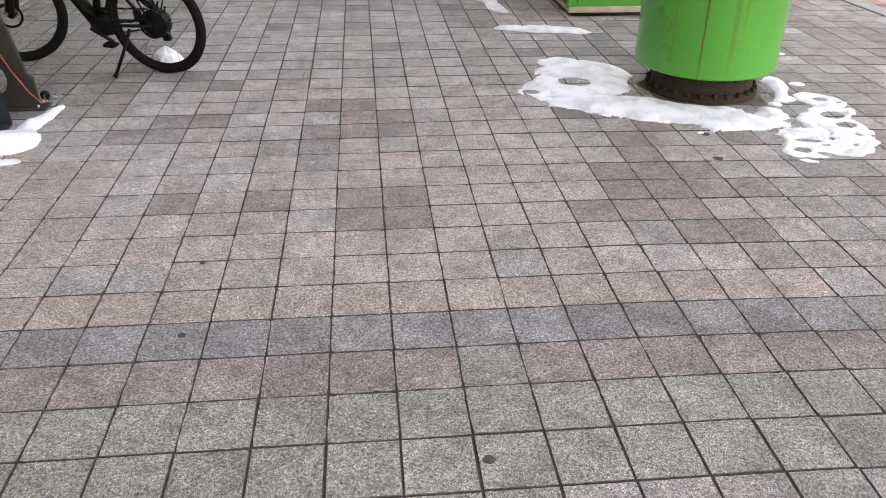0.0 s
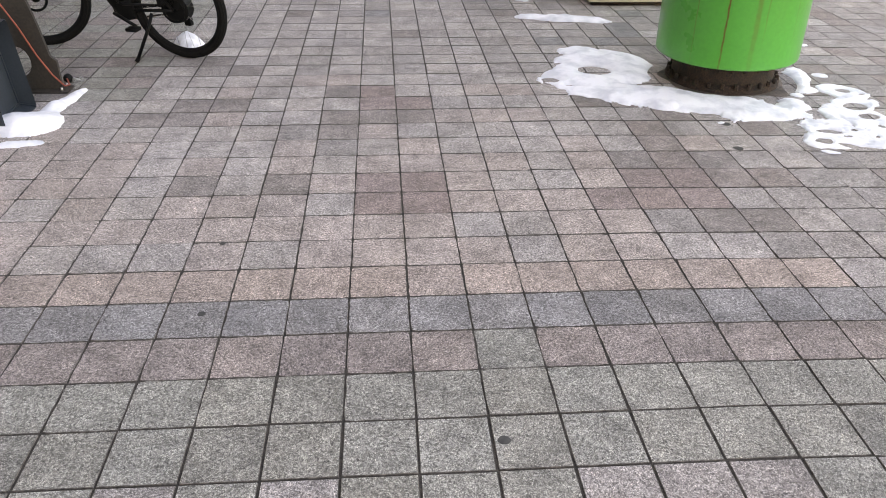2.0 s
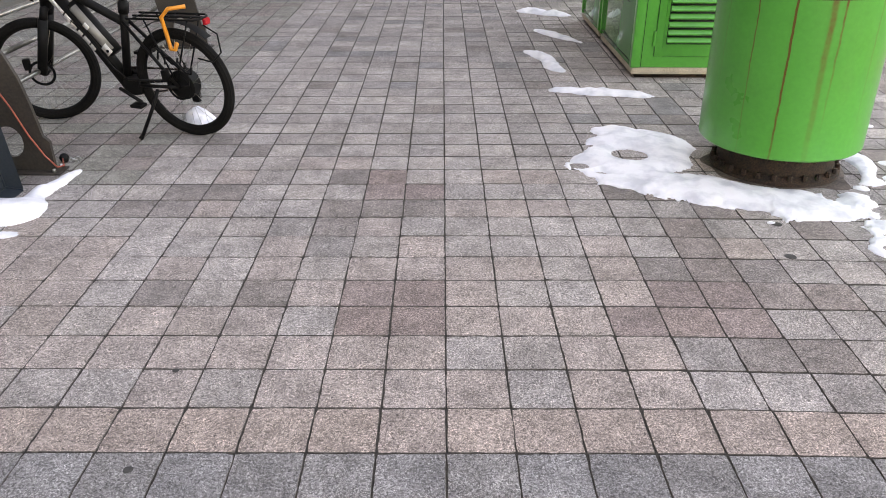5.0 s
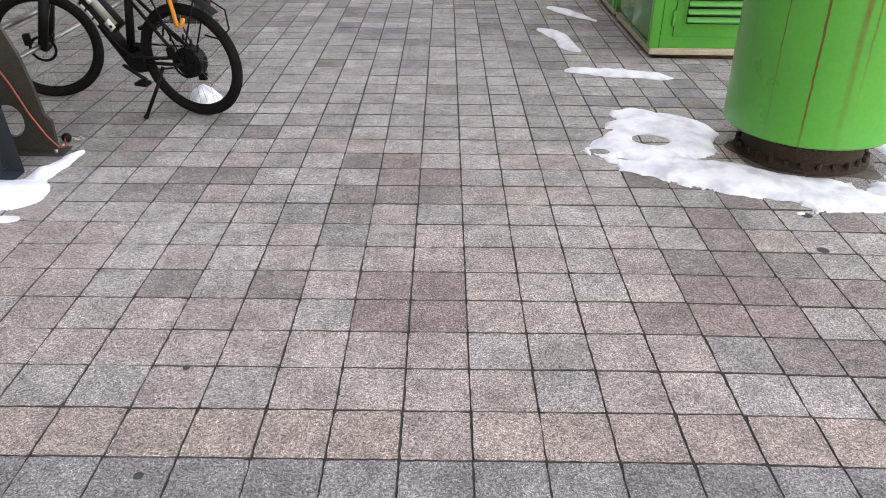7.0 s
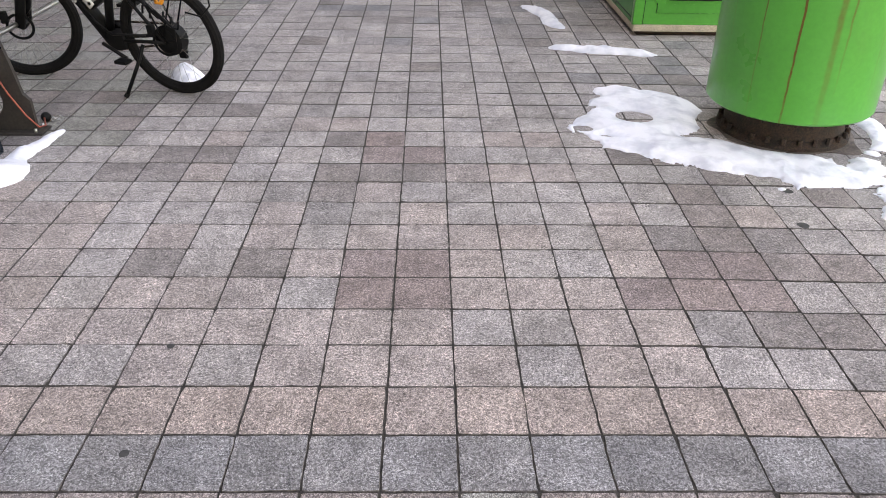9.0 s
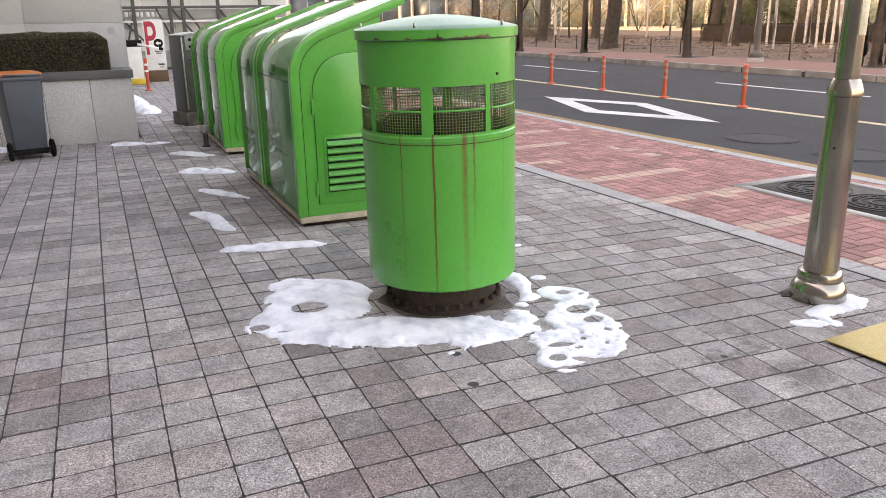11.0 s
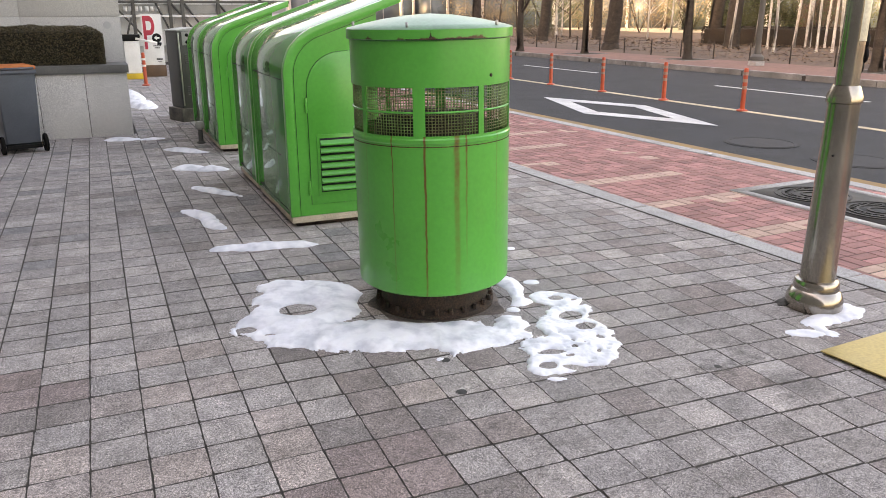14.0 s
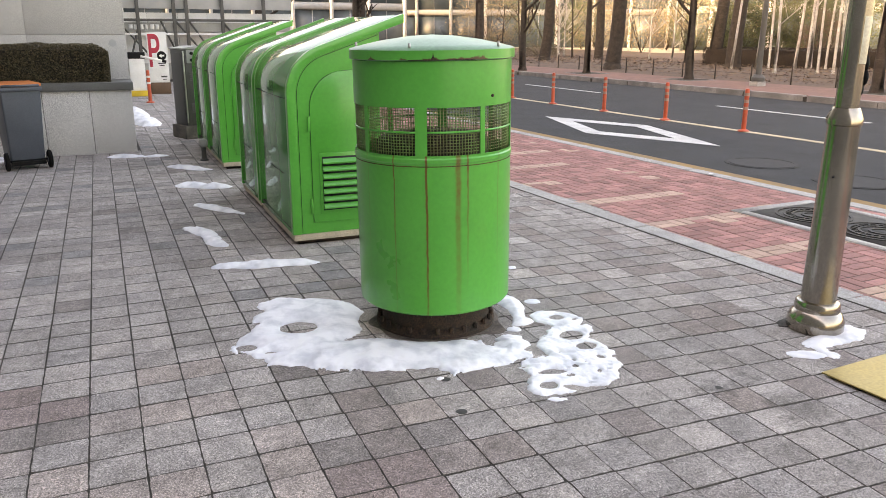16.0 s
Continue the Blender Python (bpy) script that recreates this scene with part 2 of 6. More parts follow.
M_WHITE = mat("white_paint", (0.78, 0.78, 0.76), (0.68, 0.68, 0.66), rough=0.5, scale=3, fine=50, grain=0.06, bump=0.03)
M_RACK = mat("dark_bronze_plate", (0.05, 0.042, 0.035), (0.036, 0.03, 0.026), rough=0.55, metal=0.2, scale=5, fine=80, grain=0.2)
M_SLATE = mat("slate_blue_plastic", (0.030, 0.040, 0.052), (0.024, 0.032, 0.041), rough=0.5, scale=5, fine=90, grain=0.12, bump=0.05)
M_BIN = mat("grey_bin_plastic", (0.072, 0.084, 0.102), (0.058, 0.069, 0.084), rough=0.5, scale=4, fine=80, grain=0.1, bump=0.05)
M_BINLID = mat("orange_lid_plastic", (0.62, 0.17, 0.04), (0.52, 0.13, 0.03), rough=0.5, scale=4, fine=80, grain=0.1)
M_CABLE = mat("red_cable", (0.45, 0.09, 0.06), rough=0.5, grain=0.1, bump=0)
M_ECAB = mat("grey_cabinet_paint", (0.075, 0.073, 0.068), (0.055, 0.054, 0.05), rough=0.5, scale=3, fine=60, grain=0.12)
M_ECAB2 = mat("pale_cabinet_paint", (0.33, 0.33, 0.31), (0.27, 0.27, 0.25), rough=0.5, scale=3, fine=60, grain=0.1)
M_PLINTHDARK = mat("stained_concrete", (0.15, 0.135, 0.115), (0.075, 0.066, 0.058), rough=0.95, scale=7, fine=70, grain=0.4, bump=0.8)
M_ECAB2P = mat("pale_hoarding", (0.76, 0.76, 0.74), (0.68, 0.68, 0.66), rough=0.6, scale=2, fine=40, grain=0.06)
M_SIGNRED = mat("sign_red", (0.55, 0.03, 0.06), rough=0.4, grain=0.03, bump=0)
M_BROWN = mat("sign_base_brown", (0.13, 0.07, 0.04), rough=0.5, grain=0.1)
M_YELLOW = mat("yellow_plastic", (0.75, 0.48, 0.04), rough=0.5, grain=0.08)
M_POST = mat("orange_red_post", (0.56, 0.085, 0.035), (0.44, 0.065, 0.03), rough=0.45, scale=8, fine=60, grain=0.1)
M_BARK = mat("tree_bark", (0.056, 0.042, 0.032), (0.028, 0.021, 0.016), rough=0.95, scale=7, fine=45, grain=0.5, bump=1.0)
M_BIRCH = mat("birch_bark", (0.52, 0.50, 0.47), (0.30, 0.28, 0.25), rough=0.9, scale=5, fine=30, grain=0.3, bump=0.4)
M_LEAF = mat("hedge_leaf", (0.060, 0.052, 0.026), (0.085, 0.064, 0.033), rough=0.7, scale=16, fine=90, grain=0.35, bump=0, island=0.45)
# darkened to stand for shade between hedge leaves; tree-pit soil reuses it
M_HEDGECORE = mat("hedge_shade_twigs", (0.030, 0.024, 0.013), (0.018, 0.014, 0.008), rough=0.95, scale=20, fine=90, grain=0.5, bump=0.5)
M_DRYLEAF = mat("dry_orange_leaf", (0.15, 0.09, 0.054), (0.10, 0.062, 0.038), rough=0.8, scale=3, fine=30, grain=0.3, bump=0, island=0.35)
M_GOLD = mat("golden_winter_leaf", (0.30, 0.245, 0.15), (0.22, 0.165, 0.095), rough=0.8, scale=1.5, fine=20, grain=0.3, bump=0, island=0.4)
M_PINE = mat("conifer_leaf", (0.06, 0.085, 0.035), (0.10, 0.10, 0.04), rough=0.8, scale=2, fine=20, grain=0.3, bump=0, island=0.4)
M_FACADE = mat("pale_facade", (0.44, 0.42, 0.39), (0.38, 0.365, 0.34), rough=0.8, scale=0.3, fine=3, grain=0.08)
M_GREYFAC = mat("grey_facade", (0.42, 0.42, 0.41), (0.36, 0.36, 0.35), rough=0.8, scale=0.3, fine=3, grain=0.1)
M_GLASSY = mat("window_glass", (0.10, 0.13, 0.14), (0.07, 0.09, 0.10), rough=0.3, scale=0.3, fine=2, grain=0.1, bump=0)
M_GRATE = mat("cast_iron", (0.038, 0.034, 0.030), (0.026, 0.023, 0.021), rough=0.6, metal=0.4, scale=9, fine=90, grain=0.3, bump=0.3)
M_IRONDARK = mat("dull_iron", (0.022, 0.021, 0.021), (0.015, 0.014, 0.014), rough=0.8, scale=9, fine=90, grain=0.4, bump=0.5)
M_SPOT = mat("gum_spot", (0.06, 0.058, 0.055), rough=0.9, grain=0.2)


def snow_material():
    m = bpy.data.materials.new("old_snow")
    m.use_nodes = True
    n, l = m.node_tree.nodes, m.node_tree.links
    b = n["Principled BSDF"]
    geo = n.new("ShaderNodeNewGeometry")
    a, f = n.new("ShaderNodeTexNoise"), n.new("ShaderNodeTexNoise")
    a.inputs["Scale"].default_value, a.inputs["Detail"].default_value = 9, 6
    f.inputs["Scale"].default_value = 150
    l.new(geo.outputs["Position"], a.inputs["Vector"]), l.new(geo.outputs["Position"], f.inputs["Vector"])
    r = n.new("ShaderNodeValToRGB")
    r.color_ramp.elements[0].position, r.color_ramp.elements[0].color = 0.34, (0.58, 0.60, 0.645, 1)
    r.color_ramp.elements[1].position, r.color_ramp.elements[1].color = 0.56, (0.82, 0.828, 0.86, 1)
    l.new(a.outputs["Fac"], r.inputs[0]), l.new(r.outputs[0], b.inputs["Base Color"])
    b.inputs["Roughness"].default_value = 0.55
    b.inputs["Subsurface Weight"].default_value = 0.15
    b.inputs["Subsurface Radius"].default_value = (0.02, 0.02, 0.025)
    add = math_node(n, l, "ADD", math_node(n, l, "MULTIPLY", a.outputs["Fac"], 2.0), math_node(n, l, "MULTIPLY", f.outputs["Fac"], 0.4))
    bp = n.new("ShaderNodeBump")
    bp.inputs["Strength"].default_value, bp.inputs["Distance"].default_value = 0.32, 0.01
    l.new(add, bp.inputs["Height"]), l.new(bp.outputs[0], b.inputs["Normal"])
    return m


def streaked_green():
    """Glossy green paint with narrow rust runs down the drum."""
    m = M_GREEN.copy()
    m.name = "green_paint_with_rust_runs"
    n, l = m.node_tree.nodes, m.node_tree.links
    b = n["Principled BSDF"]
    old = b.inputs["Base Color"].links[0].from_socket
    tc = n.new("ShaderNodeTexCoord")
    sep = n.new("ShaderNodeSeparateXYZ")
    l.new(tc.outputs["Object"], sep.inputs[0])
    ang = math_node(n, l, "ARCTAN2", sep.outputs[1], sep.outputs[0])
    wob = n.new("ShaderNodeTexNoise")
    wob.inputs["Scale"].default_value = 14
    l.new(tc.outputs["Object"], wob.inputs["Vector"])
    ang = math_node(n, l, "ADD", ang, math_node(n, l, "MULTIPLY", math_node(n, l, "SUBTRACT", wob.outputs["Fac"], 0.5), 0.03))
    total = None
    for degrees, half, strength, foot in ((-141, 0.012, 1.3, 0.35), (-117.5, 0.018, 2.0, 0.05), (-95.5, 0.05, 0.95, 0.3), (-88.5, 0.018, 1.1, 0.55), (-60, 0.02, 0.4, 0.5), (150, 0.015, 0.9, 0.4), (60, 0.02, 0.9, 0.35), (-166, 0.012, 0.3, 0.5)):
        d = math_node(n, l, "ABSOLUTE", math_node(n, l, "SUBTRACT", ang, radians(degrees)))
        side = n.new("ShaderNodeMapRange")
        side.interpolation_type = "SMOOTHSTEP"
        side.inputs["From Min"].default_value, side.inputs["From Max"].default_value = half, half * 0.25
        l.new(d, side.inputs["Value"])
        fade = n.new("ShaderNodeMapRange")
        fade.inputs["From Min"].default_value, fade.inputs["From Max"].default_value = foot - 0.25, 0.96
        fade.inputs["To Min"].default_value, fade.inputs["To Max"].default_value = 0.0, strength
        l.new(sep.outputs[2], fade.inputs["Value"])
        one = math_node(n, l, "MULTIPLY", side.outputs[0], fade.outputs[0])
        total = one if total is None else math_node(n, l, "MAXIMUM", total, one)
    brk = n.new("ShaderNodeTexNoise")
    brk.inputs["Scale"].default_value = 30
    l.new(tc.outputs["Object"], brk.inputs["Vector"])
    total = math_node(n, l, "MULTIPLY", total, math_node(n, l, "ADD", brk.outputs["Fac"], 0.35))
    cl = n.new("ShaderNodeClamp")
    l.new(total, cl.inputs[0])
    mix = n.new("ShaderNodeMix")
    mix.data_type = "RGBA"
    l.new(cl.outputs[0], mix.inputs[0]), l.new(old, mix.inputs[6])
    mix.inputs[7].default_value = (0.15, 0.068, 0.008, 1)
    l.new(mix.outputs[2], b.inputs["Base Color"])
    return m


def chipped_rim():
    """Green paint eaten by rust along the lower lip of the lid."""
    m = M_GREEN.copy()
    m.name = "green_paint_chipped_by_rust"
    n, l = m.node_tree.nodes, m.node_tree.links
    b = n["Principled BSDF"]
    old = b.inputs["Base Color"].links[0].from_socket
    tc = n.new("ShaderNodeTexCoord")
    sep = n.new("ShaderNodeSeparateXYZ")
    l.new(tc.outputs["Object"], sep.inputs[0])
    spots = n.new("ShaderNodeTexNoise")
    spots.inputs["Scale"].default_value, spots.inputs["Detail"].default_value = 13, 8
    l.new(tc.outputs["Object"], spots.inputs["Vector"])
    low = n.new("ShaderNodeMapRange")
    low.inputs["From Min"].default_value, low.inputs["From Max"].default_value = 1.49, 1.449
    low.inputs["To Min"].default_value, low.inputs["To Max"].default_value = -0.32, 0.11
    l.new(sep.outputs[2], low.inputs["Value"])
    edge = n.new("ShaderNodeMapRange")
    edge.inputs["From Min"].default_value, edge.inputs["From Max"].default_value = 0.56, 0.62
    l.new(math_node(n, l, "ADD", spots.outputs["Fac"], low.outputs[0]), edge.inputs["Value"])
    mix = n.new("ShaderNodeMix")
    mix.data_type = "RGBA"
    l.new(edge.outputs[0], mix.inputs[0]), l.new(old, mix.inputs[6])
    mix.inputs[7].default_value = (0.075, 0.030, 0.009, 1)
    l.new(mix.outputs[2], b.inputs["Base Color"])
    return m


M_CHIPPED = chipped_rim()
M_SNOW = snow_material()
M_DRUM = streaked_green()


# ---- mesh helpers ----
def link_mesh(name, bm, material, smooth=0.6):
    me = bpy.data.meshes.new(name)
    if smooth:
        for f in bm.faces:
            f.smooth = True
        for e in bm.edges:
            if e.calc_face_angle(0.0) > smooth:
                e.smooth = False
    bm.to_mesh(me)
    bm.free()
    for k in (material if isinstance(material, (list, tuple)) else [material]):
        me.materials.append(k)
    return new(name, me)


def part(name, bm, material, parent, label="", smooth=0.6):
    ob = link_mesh(name, bm, material, smooth)
    ob.parent = parent
    if label:
        tagged(ob, label)
    return ob


def single(name, bm, material, label, category, m=None, group="", kind="", smooth=0.6):
    ob = link_mesh(name, bm, material, smooth)
    if m is not None:
        ob.matrix_basis = m
    return tagged(ob, label, category, group, kind)


def thing(name, m, label, category, group="", kind=""):
    ob = new(name)
    ob.matrix_basis = m
    ob.empty_display_size = 0.1
    return tagged(ob, label, category, group, kind)


def box(lo, hi, bevel=0.0, bm=None):
    bm = bm or bmesh.new()
    (x0, y0, z0), (x1, y1, z1) = lo, hi
    v = [bm.verts.new(p) for p in ((x0, y0, z0), (x1, y0, z0), (x1, y1, z0), (x0, y1, z0), (x0, y0, z1), (x1, y0, z1), (x1, y1, z1), (x0, y1, z1))]
    fs = [bm.faces.new([v[i] for i in q]) for q in ((3, 2, 1, 0), (4, 5, 6, 7), (0, 1, 5, 4), (1, 2, 6, 5), (2, 3, 7, 6), (3, 0, 4, 7))]
    if bevel:
        bmesh.ops.bevel(bm, geom=list({e for f in fs for e in f.edges}), offset=bevel, segments=2, affect="EDGES", profile=0.6)
    return bm


def tube(pts, r, n=8, bm=None, close=False, r_end=None):
    """A swept round bar through pts."""
    bm = bm or bmesh.new()
    pts = [Vector(p) for p in pts]
    rings, up = [], None
    k = len(pts)
    for i, p in enumerate(pts):
        a, b = (pts[(i - 1) % k], pts[(i + 1) % k]) if close else (pts[max(0, i - 1)], pts[min(k - 1, i + 1)])
        d = (b - a).normalized()
        if up is None:
            up = d.orthogonal().normalized()
        up = (up - d * up.dot(d))
        up = up.normalized() if up.length > 1e-6 else d.orthogonal().normalized()
        w = d.cross(up)
        rr = r if r_end is None else r + (r_end - r) * i / max(1, k - 1)
        rings.append([bm.verts.new(p + (up * math.cos(2 * math.pi * j / n) + w * math.sin(2 * math.pi * j / n)) * rr) for j in range(n)])
    for i in range(k if close else k - 1):
        a, b = rings[i], rings[(i + 1) % k]
        for j in range(n):
            bm.faces.new((a[j], a[(j + 1) % n], b[(j + 1) % n], b[j]))
    if not close:
        bm.faces.new(rings[0][::-1]), bm.faces.new(rings[-1])
    return bm


def lathe(profile, n=48, bm=None, a0=0.0, a1=360.0, closed_profile=False):
    """Turns a profile of (r, z) about the z axis."""
    bm = bm or bmesh.new()
    full = abs(a1 - a0) >= 359.9
    steps = n if full else n + 1
    cols = []
    for i in range(steps):
        a = radians(a0 + (a1 - a0) * i / n)
        c, s = math.cos(a), math.sin(a)
        cols.append([bm.verts.new((r * c, r * s, z)) for r, z in profile])
    m = len(profile)
    for i in range(n):
        p, q = cols[i], cols[(i + 1) % steps]
        for j in range(m if closed_profile else m - 1):
            k = (j + 1) % m
            bm.faces.new((p[j], q[j], q[k], p[k]))
    if closed_profile and not full:
        bm.faces.new(cols[0]), bm.faces.new(cols[-1][::-1])
    bmesh.ops.remove_doubles(bm, verts=bm.verts, dist=1e-6)
    return bm


def prism(poly, lo, hi, axis="y", bm=None, bevel=0.0):
    """A polygon in the plane across the axis, pulled from lo to hi."""
    bm = bm or bmesh.new()
    put = {"y": lambda a, b, t: (a, t, b), "x": lambda a, b, t: (t, a, b), "z": lambda a, b, t: (a, b, t)}[axis]
    v0 = [bm.verts.new(put(a, b, lo)) for a, b in poly]
    v1 = [bm.verts.new(put(a, b, hi)) for a, b in poly]
    fs = [bm.faces.new(v0), bm.faces.new(v1[::-1])]
    k = len(poly)
    for i in range(k):
        fs.append(bm.faces.new((v0[i], v1[i], v1[(i + 1) % k], v0[(i + 1) % k])))
    bmesh.ops.recalc_face_normals(bm, faces=fs)
    if bevel:
        bmesh.ops.bevel(bm, geom=list({e for f in fs[:2] for e in f.edges}), offset=bevel, segments=2, affect="EDGES", profile=0.6)
    return bm


def ring(r, tube_r, axis="y", n=48, m=8, centre=(0, 0, 0)):
    bm = lathe([(r + tube_r * math.cos(2 * math.pi * j / m), tube_r * math.sin(2 * math.pi * j / m)) for j in range(m)], n, closed_profile=True)
    turn = {"y": pose(0, 0, 0, 90), "x": pose(0, 0, 0, 0, 90), "z": Matrix()}[axis]
    bm.transform(Matrix.Translation(centre) @ turn)
    return bm


def from_arrays(name, verts, faces, materials, index=None):
    me = bpy.data.meshes.new(name)
    me.from_pydata(verts, [], faces)
    for k in materials:
        me.materials.append(k)
    if index is not None:
        me.polygons.foreach_set("material_index", index)
    me.update()
    return new(name, me)


# ---- ground, paving and street ----
STREET = pose(0, 6, 0, 0, 0, 2.58)
bm = bmesh.new()
bmesh.ops.create_grid(bm, x_segments=40, y_segments=40, size=700)
single("ground", bm, M_GROUND, "flat brown-grey ground reaching to the horizon", "ground", pose(0, 0, -0.35), kind="structure", smooth=0)

bm = box((-16, -14, -0.2), (5.2, 40, -0.0035))
paving = single("pavement", bm, M_JOINT, "grey and pinkish square concrete pavers with dark joints", "pavement", kind="structure", smooth=0)

TILE = 0.2


def tile_spot(i, j):
    """The middle of the paver in column i and row j: the courses swing a little towards the kerb."""
    x = TILE * (i + 0.5)
    y = TILE * (j + 0.5) - 0.033 * max(0.0, x - 1.15) - 0.012 * max(0.0, x - 2.0) - 0.022 * max(0.0, x - 2.8)
    if i > 10:
        x -= 0.004 * (i - 10)
    y += 0.013 * min(x, 1.15) * min(1.0, max(0.0, (j - 4) / 8)) + 0.03 * min(1.0, max(0.0, (j - 10) / 9))
    return x, y


SPECIAL = {(0, 6): 3, (1, 6): 3, (0, 7): 3, (1, 7): 3, (-2, 7): 4, (-4, 7): 4, (0, 12): 3, (1, 12): 3, (-1, 5): 2, (0, 13): 3, (0, 11): 4, (1, 11): 4, (-1, 10): 4, (-1, 9): 8, (6, 8): 4, (6, 6): 3, (7, 6): 3, (6, 7): 3, (7, 7): 3,
           (7, 5): 4, (6, 5): 8, (8, 5): 4, (-4, 15): 4, (-3, 13): 8, (-6, 11): 4, (-5, 12): 4, (2, 9): 0, (-2, 10): 8, (8, 8): 4, (9, 9): 0, (3, 6): 2}
rng = random.Random(7)


def tile_turn(x):
    """Degrees by which a paver follows the swing of its course."""
    return -0.6 * math.degrees(0.033 * (x > 1.15) + 0.012 * (x > 2.0) + 0.022 * (x > 2.8))


def tile_kind(i, j):
    """Grey, blue-grey, pink, brown or dark, in irregular courses."""
    if (i, j) in SPECIAL:
        return SPECIAL[(i, j)]
    r = rng.random()
    # left zone: darker paver kinds carry the building's shade in their colour
    if i <= -7 and 12 < j < 45:
        return 5 if r < 0.55 else 4 if r < 0.82 else 6
    if j in (-1, 0):
        return 5
    if j == 1:
        return 6 if r < 0.93 else 5
    if j == 2:
        return 1
    if i >= 11:
        return 8 if r < 0.6 else 6 if r < 0.8 else 0
    if j == 3 and i < 9:
        return 7 if r < 0.9 else 2
    if 2 < j <= 12 and i >= 7 and r < 0.6:
        return 6 if r < 0.18 else 8 if r < 0.45 else 0
    if 3 <= j <= 8 and -9 < i < 12:
        return 2 if r < 0.66 else 0 if r < 0.97 else 3
    if j < -1:
        return 5 if r < 0.8 else 8
    if j < 15:
        return 0 if r < 0.70 else 2 if r < 0.93 else 4
    w = noise.noise((i * 0.13, j * 0.13, 3.1))
    return 0 if r < 0.56 + w * 0.35 else 8 if r < 0.92 else 1 if r < 0.97 else 4


def tile_shape(h, chamfer, bottom):
    a = h - chamfer
    return ([(-h, -h, bottom), (h, -h, bottom), (h, h, bottom), (-h, h, bottom), (-h, -h, -chamfer), (h, -h, -chamfer), (h, h, -chamfer), (-h, h, -chamfer), (-a, -a, 0), (a, -a, 0), (a, a, 0), (-a, a, 0)],
            [(0, 1, 5, 4), (1, 2, 6, 5), (2, 3, 7, 6), (3, 0, 4, 7), (4, 5, 9, 8), (5, 6, 10, 9), (6, 7, 11, 10), (7, 4, 8, 11), (8, 9, 10, 11)])


# ---- things: the green vent drum ----
def vent_drum():
    top = thing("ventilation_drum", pose(2.209, 2.905, 0, 0, -0.8, 0), "glossy green sheet-metal ventilation drum with rust runs and wire mesh windows", "vent")
    r = 0.414
    part("base_flange", lathe([(0.20, 0.0), (0.335, 0.0), (0.335, 0.022), (0.318, 0.03), (0.300, 0.045), (0.300, 0.125), (0.315, 0.13), (0.315, 0.15), (0.2, 0.15)], 64), M_RUST, top, "rusted dark iron base ring")
    for k in range(26):
        a = 2 * math.pi * k / 26
        bm = bmesh.new()
        bmesh.ops.create_cone(bm, cap_ends=True, segments=6, radius1=0.014, radius2=0.012, depth=0.03, matrix=Matrix.Translation((0.318 * math.cos(a), 0.318 * math.sin(a), 0.045)))
        part("bolt", bm, M_RUST, top)
        bm = bmesh.new()
        bmesh.ops.create_cone(bm, cap_ends=True, segments=6, radius1=0.012, radius2=0.012, depth=0.028, matrix=Matrix.Translation((0.317 * math.cos(a + 0.12), 0.317 * math.sin(a + 0.12), 0.14)))
        part("bolt", bm, M_RUST, top)
    part("drum", lathe([(0.22, 0.168), (r - 0.008, 0.168), (r, 0.178), (r, 0.955), (r + 0.005, 0.962), (r + 0.005, 0.978), (r, 0.985), (r, 0.997), (r - 0.006, 0.997), (r - 0.006, 0.18)], 96), M_DRUM, top, "green painted drum with brown rust runs")
    part("rust_line", lathe([(r + 0.0004, 0.9425), (r + 0.0012, 0.9425), (r + 0.0012, 0.947), (r + 0.0004, 0.947)], 96, closed_profile=True), M_RUSTRUN, top, "thin rusty seam under the bead")
    part("upper_band", lathe([(r - 0.006, 1.228), (r, 1.228), (r, 1.445), (r - 0.006, 1.445)], 96, closed_profile=True), M_GREEN, top)
    # posts alternate wide and narrow
    for k in range(4):
        for mid, half in ((-120.8, 4.1), (-76.2, 2.1)):
            c = mid + 90 * k
            part("window_post", lathe([(r - 0.006, 0.997), (r, 0.997), (r, 1.228), (r - 0.006, 1.228)], 6, a0=c - half, a1=c + half, closed_profile=True), M_GREEN, top)
        for lo, hi in ((-116.7, -78.3), (-74.1, -34.9)):
            lo, hi = lo + 90 * k, hi + 90 * k
            bm = bmesh.new()
            steps = 17
            for i in range(1, steps):
                a = radians(lo + (hi - lo) * i / steps)
                c, s = math.cos(a) * (r - 0.010), math.sin(a) * (r - 0.010)
                tube([(c, s, 0.99), (c, s, 1.235)], 0.0024, 4, bm)
            for i in range(1, 16):
                z = 0.997 + 0.231 * i / 16
                tube([((r - 0.011) * math.cos(radians(lo + (hi - lo) * q / 8)), (r - 0.011) * math.sin(radians(lo + (hi - lo) * q / 8)), z) for q in range(9)], 0.0024, 4, bm)
            screen = part("mesh_screen", bm, M_WIRE, top, "fine square wire mesh")
            part("mesh_bar", tube([((r - 0.006) * math.cos(radians(lo + (hi - lo) * q / 8)), (r - 0.006) * math.sin(radians(lo + (hi - lo) * q / 8)), 1.11) for q in range(9)], 0.006, 6), M_GREEN, screen)
    part("inner_pipe", lathe([(0.0, 1.06), (0.26, 1.055), (0.30, 1.03), (0.30, 0.2), (0.0, 0.2)], 48), M_RUST, top, "brown rusted inner pipe behind the mesh")
    lid = part("lid", lathe([(0.0, 1.565), (0.12, 1.558), (0.25, 1.54), (0.36, 1.517), (0.422, 1.502), (0.429, 1.496), (0.429, 1.452), (0.424, 1.448), (0.419, 1.452), (0.419, 1.49), (0.0, 1.53)], 96), [M_LID, M_CHIPPED], top, "shallow domed pale green lid with a rust-edged rim")
